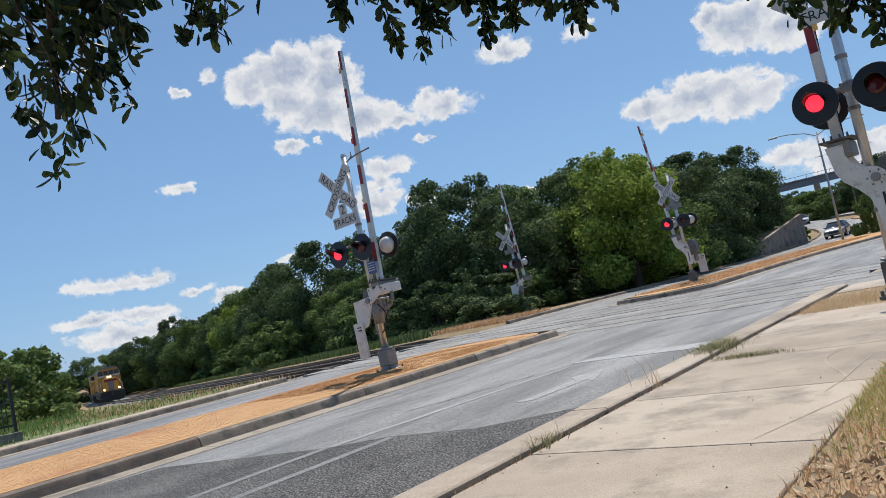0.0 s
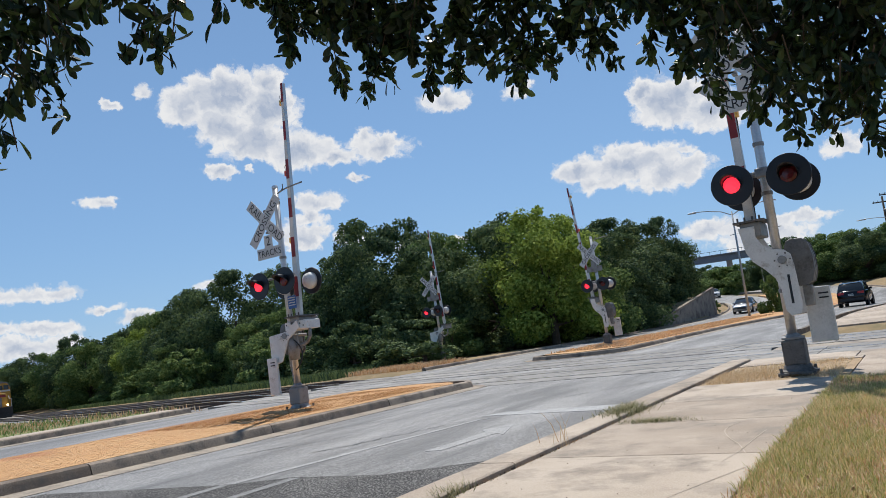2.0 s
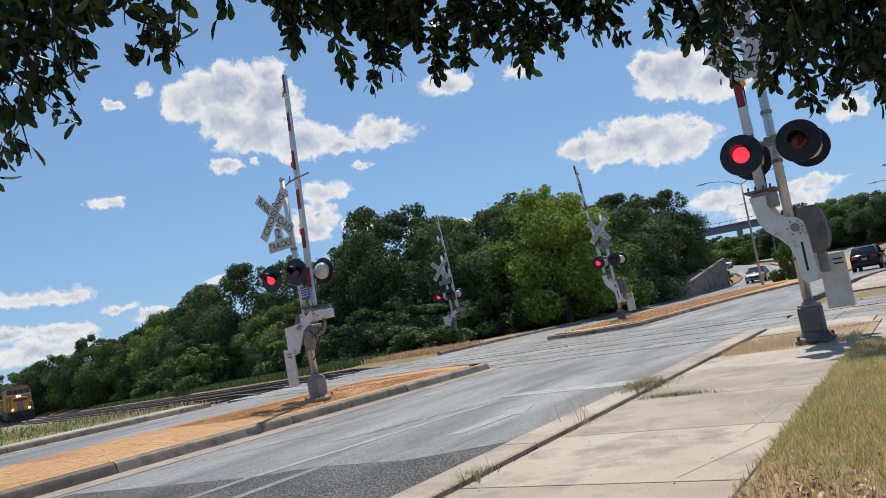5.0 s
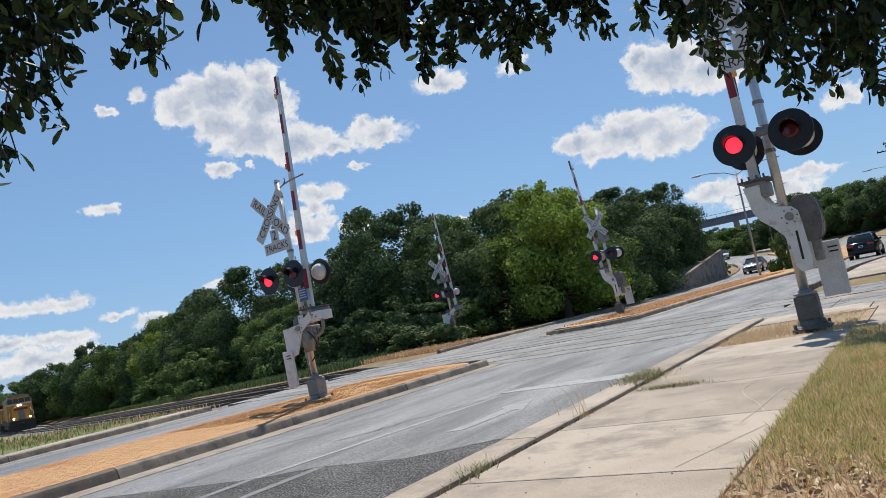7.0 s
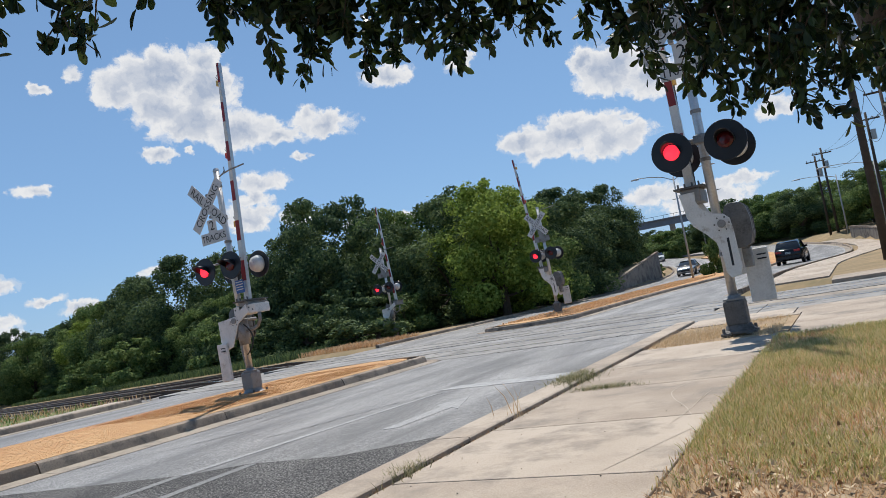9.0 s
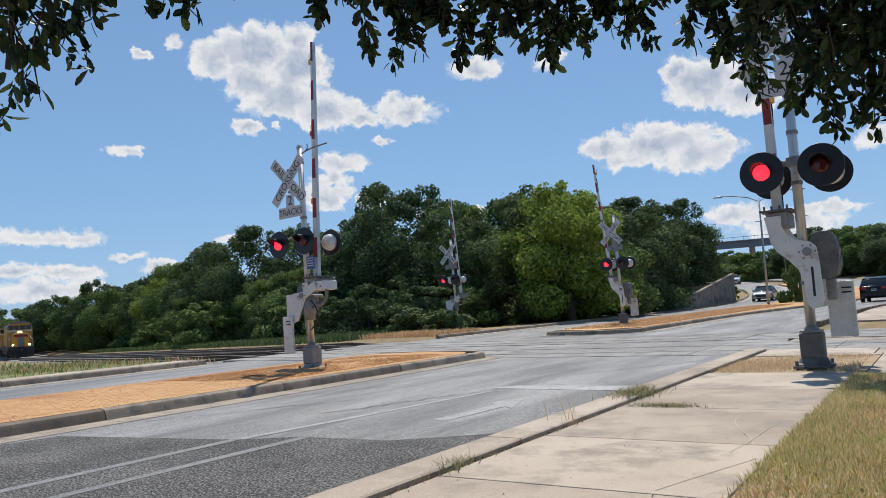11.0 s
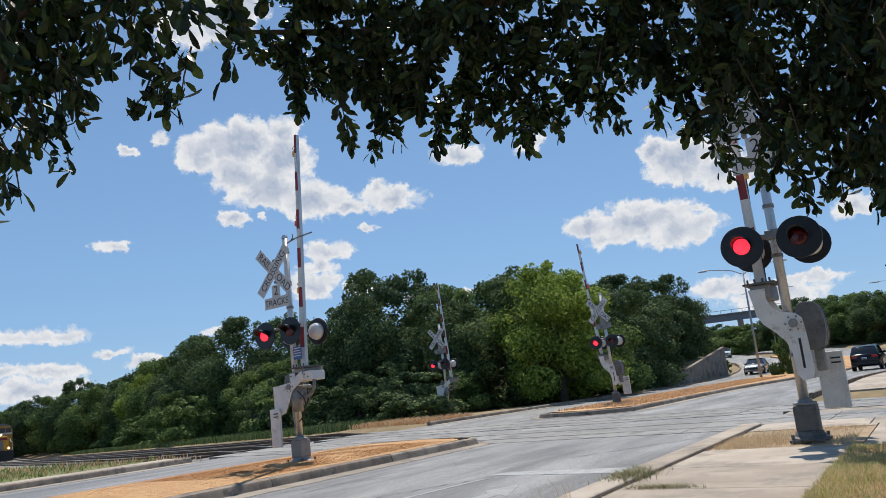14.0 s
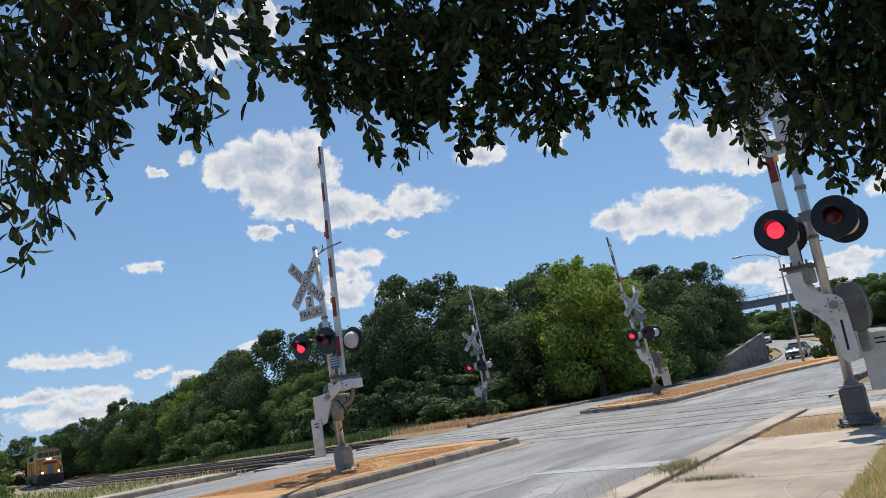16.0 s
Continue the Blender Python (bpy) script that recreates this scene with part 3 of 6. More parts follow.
# dark newer asphalt beside the pavement, with its seam
road_mark("asphalt_patch", [(-6.1, -30), (KERB_P - 0.06, -30), (KERB_P - 0.06, 6.1), (-4.2, 5.35), (-5.2, 5.3), (-5.75, 5.0), (-8.2, 4.6), (-8.45, 3.2), (-8.45, -30)], Z_ROAD + 0.006, PATCH, "dark coarse asphalt patch on the road", 0.006)
road_mark("bike_line", [(-5.72, 5.03), (-5.2, 8.8), (-5.1, 8.95), (-5.26, 8.85), (-5.84, 5.03)], Z_ROAD + 0.004, WORN_LINE, label="worn pale line along the lane")
road_mark("bike_line", [(-5.98, -30), (-5.86, -30), (-5.72, 5.0), (-5.84, 5.0)], Z_ROAD + 0.0095, FADED, label="faded white line along the lane")
road_mark("edge_line", [(-5.30, -30), (-5.18, -30), (-5.08, 5.25), (-5.2, 5.25)], Z_ROAD + 0.0095, FADED, label="faded white line along the lane")
road_mark("stop_line", [(-5.4, 9.22), (KERB_P - 0.09, 9.05), (KERB_P - 0.09, 9.6), (-5.2, 9.55)], label="worn white stop line before the tracks")
road_mark("arrow", [(-4.51, 6.49), (-4.33, 6.54), (-4.25, 7.54), (-4.09, 7.41), (-4.38, 8.25), (-4.62, 7.85), (-4.46, 7.66)], mat=WORN_LINE, label="faded white arrow on the lane")
for i, (x, y0, y1) in enumerate([(MED_R + 0.5, 46, 118), (KERB_R - 0.5, 46, 118), (KERB_L + 0.55, 40, 118), (MED_L - 0.5, 40, 118)]):
    far = [(edge(x, y0 + (y1 - y0) * k / 30) - 0.06, y0 + (y1 - y0) * k / 30) for k in range(31)]
    bm = bmesh.new()
    rows = [(bm.verts.new((a, b, Z_ROAD + 0.006 + rise(b))), bm.verts.new((a + 0.13, b, Z_ROAD + 0.006 + rise(b)))) for a, b in far]
    for u, v in zip(rows, rows[1:]):
        bm.faces.new((u[0], u[1], v[1], v[0]))
    tagged(part("lane_line", bm, PAINT), "white edge line on the bend", "road marking", kind="structure")
# cracks sealed with tar
random.seed(5)
for x0, y0, x1, y1 in [(-8.2, 5.6, -6.6, 8.1), (-6.9, 9.4, -3.6, 9.9), (-8.3, 10.2, -5.4, 11.4), (-5.0, 11.0, -3.6, 13.5), (-7.8, 12.3, -5.5, 13.0), (-6.2, 6.6, -5.4, 8.8), (-8.4, 7.6, -7.2, 9.6)]:
    pts = []
    n = 14
    for i in range(n + 1):
        k = i / n
        pts.append((x0 + (x1 - x0) * k + random.uniform(-0.06, 0.06), y0 + (y1 - y0) * k + random.uniform(-0.08, 0.08)))
    bm = bmesh.new()
    rows = []
    for i, (a, b) in enumerate(pts):
        wdt = 0.006 + 0.014 * random.random()
        rows.append((bm.verts.new((a - wdt, b, Z_ROAD + 0.004)), bm.verts.new((a + wdt, b + 0.01, Z_ROAD + 0.004))))
    for u, v in zip(rows, rows[1:]):
        bm.faces.new((u[0], u[1], v[1], v[0]))
    tagged(part("crack", bm, TAR), "dark crack in the asphalt", "crack", kind="structure")


# ---- railway ----
def track(which):
    e = empty("railway_track", Matrix(), "steel rails on dark sleepers and grey ballast", "railway track", "tracks of the crossing", "structure")
    xs = [40 - 2.0 * i for i in range(21)] + [-2.0 * i for i in range(1, 110)]
    for off in (-0.7525, 0.7525):
        for nm, w0, z0, z1, mat in (("rail", 0.036, -0.16, -0.012, RAIL), ("rail_head", 0.034, -0.012, 0.004, RAIL_TOP)):
            bm = bmesh.new()
            rows = []
            for x in xs:
                y, z = track_y(x, which) + off, fall(x) - 0.092 + (0.0 if -20 < x < 3.1 else 0.09)
                rows.append([bm.verts.new((x, y + a, z + b)) for a, b in ((-w0, z0), (-w0, z1), (w0, z1), (w0, z0))])
            for u, v in zip(rows, rows[1:]):
                for k in range(3):
                    bm.faces.new((u[k], v[k], v[k + 1], u[k + 1]))
            part(nm, bm, mat, e)
    bm = bmesh.new()
    rows = []
    for x in xs:
        y, z = track_y(x, which), fall(x)
        rows.append([bm.verts.new((x, y + a, z + b + random.uniform(-0.02, 0.02))) for a, b in ((-2.9, -0.55), (-1.7, -0.17), (-0.6, -0.16), (0.6, -0.16), (1.7, -0.17), (2.9, -0.55))])
    for u, v in zip(rows, rows[1:]):
        for k in range(5):
            bm.faces.new((u[k], v[k], v[k + 1], u[k + 1]))
    part("ballast_bed", bm, BALLAST, e)
    proto = None
    for k, x in enumerate([-20.0 - 0.55 * i for i in range(120)] + [3.3 + 0.55 * i for i in range(24)]):
        if proto is None:
            proto = part("sleeper", box(-0.11, -1.3, -0.2, 0.11, 1.3, -0.1, 0.012), TIE, e)
            ob = proto
        else:
            ob = bpy.data.objects.new("sleeper", proto.data)
            scene.collection.objects.link(ob)
            ob.parent = e
        slope = (track_y(x + 0.5, which) - track_y(x - 0.5, which))
        ob.matrix_world = Matrix.Translation((x, track_y(x, which), fall(x) + 0.0)) @ pose(0, 0, 0, 0, 0, math.degrees(math.atan(slope)))
    return e


track(0)
track(1)


def crossing_surface():
    """Concrete panels between and beside the rails, with dark flangeways."""
    e = empty("crossing_surface", Matrix(), "worn grey concrete panels between the rails", "level crossing", kind="structure")
    for which in (0, 1):
        for a, b in ((-1.75, -0.80), (-0.695, 0.695), (0.80, 1.75)):
            x = 3.04
            while x > -18.6:
                x2 = x - 2.44
                bm = bmesh.new()
                vs = []
                for zz in (-0.3, -0.093 + random.uniform(-0.003, 0.003)):
                    for xx, yy in ((x - 0.012, a), (x2 + 0.012, a), (x2 + 0.012, b), (x - 0.012, b)):
                        vs.append(bm.verts.new((xx, track_y(xx, which) + yy, zz)))
                bm.faces.new(vs[4:])
                for i in range(4):
                    bm.faces.new((vs[i], vs[(i + 1) % 4], vs[4 + (i + 1) % 4], vs[4 + i]))
                bmesh.ops.recalc_face_normals(bm, faces=bm.faces[:])
                part("panel", bm, PANEL, e)
                x = x2
    return e


crossing_surface()


# ---- pavement ----
def pavement():
    e = empty("pavement", Matrix(), "tan concrete pavement slabs with dark joints", "pavement", kind="structure")
    joints = [-9.0, -7.4, -5.8, -4.2, -2.6, -1.0, 0.6, 2.3, 3.95, 5.42, 7.05, 8.55, 10.25]
    for a, b in zip(joints, joints[1:]):
        tilt = random.uniform(-0.0008, 0.0008)
        bm = box(-2.70, a + 0.007, -0.12, -0.99, b - 0.007, 0.0, 0.008)
        for v in bm.verts:
            v.co.z += tilt * (v.co.y - a) * 0.5
        part("slab", bm, CONCRETE, e)
    for x0, y0, x1, y1 in ((-0.88, 10.02, 0.4, 11.5), (-0.88, 11.52, 1.6, 13.2), (0.42, 9.97, 2.3, 11.5), (-1.0, 13.22, 2.2, 14.4)):
        part("slab", box(x0, y0, -0.12, x1, y1, -0.004, 0.008), CONCRETE, e)
    part("slab", box(-2.70, 12.92, -0.12, -0.90, 13.2, -0.004, 0.008), CONCRETE, e)
    part("slab", box(-2.70, 13.22, -0.12, -1.02, 14.4, -0.004, 0.008), CONCRETE, e)
    part("slab", box(-0.7, 22.7, -0.12, 2.2, 25.2, 0.0, 0.008), CONCRETE, e)
    x = 25.3
    while x < 98:
        bm = bmesh.new()
        vs = []
        for zz in (-0.2, 0.02):
            for xx, yy in ((0.55, x), (2.6, x), (2.6, x + 2.9), (0.55, x + 2.9)):
                vs.append(bm.verts.new((edge(KERB_R, yy) + xx, yy, zz + rise(yy))))
        bm.faces.new(vs[4:])
        for i in range(4):
            bm.faces.new((vs[i], vs[(i + 1) % 4], vs[4 + (i + 1) % 4], vs[4 + i]))
        bmesh.ops.recalc_face_normals(bm, faces=bm.faces[:])
        part("slab", bm, CONCRETE, e)
        x += 2.91
    return e


pavement()
tagged(ribbon("verge_soil", lambda y: -2.75, lambda y: -2.68, -25, 12.9, -0.035, SOIL), "narrow strip of soil along the kerb", "soil", kind="structure")
tagged(ribbon("signal_bed", lambda y: -2.69, lambda y: -0.9, 10.26, 12.9, -0.014, SOIL, step=0.3), "small bed of dry grass round the signal", "ground", kind="structure")
tagged(ribbon("lawn", lambda y: -1.02, lambda y: 60.0, -30, 10.0, -0.015, SOIL, step=1.0), "patchy lawn on brown soil", "lawn", kind="structure")
tagged(ribbon("strip_opposite", lambda y: -19.0, lambda y: KERB_L - 0.14, -40, 14.2, 0.035, CONCRETE, step=3), "pale concrete strip behind the far kerb", "pavement", kind="structure")


def verge_sheet():
    xs = [-62 + 1.1 * i for i in range(40)]
    ys = [-6 + 1.07 * i for i in range(21)]
    v = [(x, y + (min(0.0, track_y(x, 0) - 3.4 - 15.4) if y > 14 else 0.0), land(x, min(y, track_y(x, 0) - 3.5)) + 0.03) for y in ys for x in xs]
    n = len(xs)
    f = [(j * n + i, j * n + i + 1, (j + 1) * n + i + 1, (j + 1) * n + i) for j in range(len(ys) - 1) for i in range(n - 1)]
    tagged(raw("verge_turf", v, f, GREEN_TURF, smooth=True), "green turf between the road and the railway", "grass", kind="structure")


verge_sheet()


def chalk(pts):
    bm = bmesh.new()
    rows = []
    for i, (x, y) in enumerate(pts):
        a, b = pts[max(i - 1, 0)], pts[min(i + 1, len(pts) - 1)]
        d = Vector((b[0] - a[0], b[1] - a[1], 0)).normalized()
        rows.append((bm.verts.new((x - d.y * 0.0035, y + d.x * 0.0035, 0.003)), bm.verts.new((x + d.y * 0.0035, y - d.x * 0.0035, 0.003))))
    for u, v in zip(rows, rows[1:]):
        bm.faces.new((u[0], u[1], v[1], v[0]))
    tagged(part("chalk_mark", bm, CHALK), "faint pale chalk line on the pavement", "chalk mark", kind="structure")


def curve_through(pts, n=6):
    """A smooth line through a few points."""
    out = []
    for i in range(len(pts) - 1):
        p0, p1, p2, p3 = (Vector(pts[max(0, min(len(pts) - 1, i + d))]) for d in (-1, 0, 1, 2))
        for k in range(n):
            u = k / n
            out.append(tuple(0.5 * (2 * p1 + (p2 - p0) * u + (2 * p0 - 5 * p1 + 4 * p2 - p3) * u * u + (3 * p1 - p0 - 3 * p2 + p3) * u ** 3)))
    return out + [pts[-1]]


chalk(curve_through([(-1.36, 6.98), (-1.47, 6.80), (-1.50, 6.45), (-1.40, 6.08), (-1.26, 5.76), (-1.15, 5.42), (-1.05, 5.10)]))
chalk(curve_through([(-1.17, 6.35), (-1.19, 5.9), (-1.2, 5.5), (-1.24, 5.13)]))
chalk(curve_through([(-1.36, 4.02), (-1.26, 4.34), (-1.15, 4.67), (-1.04, 4.99)]))


# ---- grass ----
def blades(name, n, where, height, width, mat, label, category="grass", lean=0.5, seed=1, z_of=None):
    rng = np.random.default_rng(seed)
    pts = where(rng, n)
    n = len(pts)
    h = height * rng.uniform(0.45, 1.25, n)
    a = rng.uniform(0, math.tau, n)
    dx, dy = np.cos(a) * width / 2, np.sin(a) * width / 2
    b = rng.uniform(0, math.tau, n)
    le = lean * h * rng.uniform(0.2, 1.2, n)
    lx, ly = np.cos(b) * le, np.sin(b) * le
    x, y, z = pts.T
    v = np.empty((n, 5, 3))
    v[:, 0] = np.stack([x - dx, y - dy, z], 1)
    v[:, 1] = np.stack([x + dx, y + dy, z], 1)
    v[:, 2] = np.stack([x + dx * 0.8 + lx * 0.35, y + dy * 0.8 + ly * 0.35, z + h * 0.6], 1)
    v[:, 3] = np.stack([x - dx * 0.8 + lx * 0.35, y - dy * 0.8 + ly * 0.35, z + h * 0.6], 1)
    v[:, 4] = np.stack([x + lx, y + ly, z + h], 1)
    i = np.arange(n)[:, None] * 5
    faces = np.concatenate([i + np.array([0, 1, 2, 3])], 0).tolist() + (i + np.array([3, 2, 4])).tolist()
    return tagged(raw(name, v.reshape(-1, 3).tolist(), faces, mat), label, category, kind="stuff")


def field_of(x0, x1, y0, y1, z=0.0, power=1.0, clump=0.0):
    def where(rng, n):
        x = rng.uniform(x0, x1, n * 2)
        y = y0 + (y1 - y0) * rng.uniform(0, 1, n * 2) ** power
        if clump:
            keep = np.sin(x * 2.1 + 1.3 * np.sin(y * 1.7)) * np.sin(y * 2.3 + 1.1 * np.sin(x * 1.9)) + rng.normal(0, 0.5, n * 2) > -0.6 + clump
        else:
            keep = np.ones(n * 2, bool)
        x, y = x[keep][:n], y[keep][:n]
        return np.stack([x, y, np.full(len(x), z)], 1)
    return where


blades("dry_grass", 62000, field_of(MED_L + 0.2, MED_R - 0.2, -8, 14.3, Z_TOP), 0.016, 0.008, STRAW, "short scorched orange grass on the median", lean=2.2, seed=2)
blades("scorched_grass", 24000, field_of(MED_L + 0.5, MED_R - 0.4, 8.6, 14.2, Z_TOP, 1.0, 0.25), 0.018, 0.010, RUST_STRAW, "rust-red scorched grass round the signal", lean=2.0, seed=3)
blades("far_dry_grass", 14000, field_of(MED_L + 0.3, MED_R - 0.3, 26.2, 58, Z_TOP), 0.08, 0.03, STRAW, "dry yellow grass on the far median", lean=0.9, seed=4)
blades("lawn_grass", 80000, field_of(-1.0, 3.2, 3.6, 10.0, -0.015, 1.0, 0.2), 0.065, 0.0055, LAWN, "patchy green and yellow lawn beside the pavement", lean=0.8, seed=5)
blades("dry_lawn_grass", 34000, field_of(-1.0, 3.2, 2.2, 10.0, -0.015), 0.055, 0.006, STRAW, "dry straw among the lawn", lean=1.1, seed=6)
blades("bed_grass", 5500, field_of(-2.66, -1.0, 10.3, 12.85, -0.012, 1.0, 0.35), 0.05, 0.005, BED_STRAW, "dry yellow grass round the signal base", lean=0.8, seed=7)


def tuft_at(cx, cy, rx, ry, z):
    def where(rng, n):
        return np.stack([cx + rng.normal(0, rx, n), cy + rng.normal(0, ry, n), np.full(n, z)], 1)
    return where


blades("weed_tuft", 1100, tuft_at(-2.84, 7.85, 0.10, 0.20, 0.0), 0.085, 0.006, TUFT, "green weed tuft in the kerb joint", "weed", 1.5, 8)
blades("weed_tuft", 500, tuft_at(-2.3, 7.12, 0.17, 0.05, -0.01), 0.05, 0.006, TUFT, "low green weeds in a pavement joint", "weed", 1.6, 9)
blades("weed_tuft", 300, tuft_at(-2.74, 4.2, 0.05, 0.12, -0.03), 0.09, 0.006, TUFT, "grey-green weeds in the kerb joint", "weed", 0.9, 10)
blades("weed_tuft", 1000, tuft_at(-2.715, 4.8, 0.02, 2.4, -0.03), 0.04, 0.005, STRAW, "dead grass along the kerb joint", "weed", 1.0, 11)
blades("weed_tuft", 900, tuft_at(-3.13, 6.2, 0.04, 1.8, Z_ROAD), 0.05, 0.005, STRAW, "dead grass along the gutter", "weed", 1.0, 12)
blades("weed_stalk", 10, tuft_at(-2.76, 5.95, 0.05, 0.05, -0.03), 0.28, 0.006, STRAW, "dry pale weed stalks by the kerb", "weed", 0.5, 13)
blades("verge_grass", 30000, lambda rng, n: np.stack([(lambda x: (x, rng.uniform(2, 15.2, n), np.where(x > -20, 0, -0.0215 * (-20 - x)) - 0.03))(rng.uniform(-46, -19.0, n))[k] for k in range(3)], 1), 0.17, 0.03, WEED, "tall green grass between road and railway", lean=0.7, seed=14)
blades("verge_straw", 1300, lambda rng, n: np.stack([(lambda x: (x, rng.uniform(11, 15.6, n), np.where(x > -20, 0, -0.0215 * (-20 - x)) - 0.03))(rng.uniform(-27, -18.9, n))[k] for k in range(3)], 1), 0.14, 0.03, STRAW, "dry straw between road and railway", lean=0.5, seed=15)
blades("verge_straw", 3500, field_of(-22.6, -18.2, 26.6, 30.5, -0.03), 0.22, 0.03, STRAW, "dry straw behind the far signal", lean=0.6, seed=16)

blades("undergrowth", 22000, lambda rng, n: np.array([(x, track_y(x, 1) + 3.3 + d, land(x, track_y(x, 1) + 3.3 + d)) for x, d in zip(rng.uniform(-95, -23.5, n), rng.uniform(0.0, 7.5, n))]), 0.38, 0.05, LEAF_DARK, "dark green weeds between the tracks and the trees", "weeds", 0.6, 18)


def litter():
    rng = np.random.default_rng(21)
    n = 2600
    v, fc = [], []
    for i in range(n):
        x, y = rng.uniform(-0.95, 2.4), rng.uniform(1.8, 4.9)
        if rng.random() < (y - 3.4) / 1.6:
            continue
        a, s = rng.uniform(0, 6.28), rng.uniform(0.015, 0.04)
        ca, sa = math.cos(a) * s, math.sin(a) * s
        k = len(v)
        t1, t2 = rng.uniform(0, 0.03), rng.uniform(0, 0.02)
        v += [(x - ca, y - sa, 0.0), (x + sa * 0.4, y - ca * 0.4, t1), (x + ca, y + sa, t2), (x - sa * 0.4, y + ca * 0.4, 0.004)]
        fc += [(k, k + 1, k + 2), (k, k + 2, k + 3)]
    tagged(raw("leaf_litter", v, fc, LITTER), "dry tan leaf litter and chips under the oak", "leaf litter", kind="stuff")


litter()


def grit():
    """Small stones and bits of bark on the slabs and in the kerb joint."""
    rng = np.random.default_rng(41)
    v, fc = [], []
    for i in range(520):
        if i < 60:
            x, y, z = rng.uniform(-2.65, -1.0), rng.uniform(2.5, 10.0), 0.002
        elif i < 400:
            x, y, z = rng.normal(-2.70, 0.035), rng.uniform(2.0, 9.0), -0.02
        else:
            x, y, z = KERB_P - 0.06 - abs(rng.normal(0, 0.10)), rng.uniform(4.0, 12.0), Z_ROAD + 0.002
        a, s = rng.uniform(0, 6.28), rng.uniform(0.003, 0.007) * (1.8 if i >= 60 else 1.0)
        k = len(v)
        for q in range(3):
            r = s * rng.uniform(0.7, 1.4)
            v.append((x + r * math.cos(a + q * 2.09), y + r * math.sin(a + q * 2.09), z))
        v.append((x, y, z + s * 1.1 + (0.02 if 60 <= i < 400 else 0.0)))
        fc += [(k, k + 1, k + 3), (k + 1, k + 2, k + 3), (k + 2, k, k + 3)]
    tagged(raw("grit", v, fc, GRIT), "small dark stones and bark bits on the pavement", "gravel", kind="stuff")


grit()


# ---- crossing signals ----
def disc_unit(parent, x, y, z, way, lit, name="flashing_light"):
    """A lamp with its black background disc, hood and lens; way: -1 faces the camera's side."""
    m = Matrix.Translation((x, y, z)) @ pose(0, 0, 0, 90 if way < 0 else -90)
    unit = part(name, lathe([(0.0, -0.01), (0.268, -0.01), (0.273, 0.0), (0.268, 0.012), (0.0, 0.012)], m, 40), BLACK, parent, "round black lamp disc")
    part("lens", lathe([(0.108, 0.013), (0.105, 0.035), (0.07, 0.05), (0.0, 0.055)], m, 28), LENS_ON if lit else LENS_OFF, unit, "lit red lens" if lit else "dark red lens")
    bm = bmesh.new()
    rings = []
    for k in range(19):
        a = math.radians(-20 + 220 * k / 18)
        depth = 0.04 + 0.25 * max(0.0, math.sin(a)) ** 0.6
        ring = []
        for r, h in ((0.122, 0.012), (0.122, depth), (0.114, depth), (0.114, 0.012)):
            p = Vector((r * math.cos(a), r * math.sin(a) * (1 if way < 0 else -1), h))
            ring.append(bm.verts.new(m @ p))
        rings.append(ring)
    for u, v in zip(rings, rings[1:]):
        for i in range(4):
            bm.faces.new((u[i], u[(i + 1) % 4], v[(i + 1) % 4], v[i]))
    part("hood", bm, BLACK, unit, smooth=True)
    part("housing", lathe([(0.0, -0.17), (0.08, -0.162), (0.15, -0.12), (0.172, -0.05), (0.172, -0.011)], m, 28), WHITE if lit is None else GREY, unit, "grey lamp housing", True)
    return unit


def blade(parent, ang, words, y, zc, xc):
    m = Matrix.Translation((xc, y, zc)) @ pose(0, 0, 0, 0, ang, 0)
    bm = box(-0.61, -0.002, -0.114, 0.61, 0.002, 0.114)
    bmesh.ops.transform(bm, matrix=m, verts=bm.verts)
    b = part("crossbuck_blade", bm, SIGN_WHITE, parent, "white crossbuck blade")
    for k, wd in words:
        text_mesh(wd, 0.215, SIGN_BLACK, m @ Matrix.Translation((k, -0.0035, -0.005)) @ pose(0, 0, 0, 90), b, squeeze=0.95)
    return b


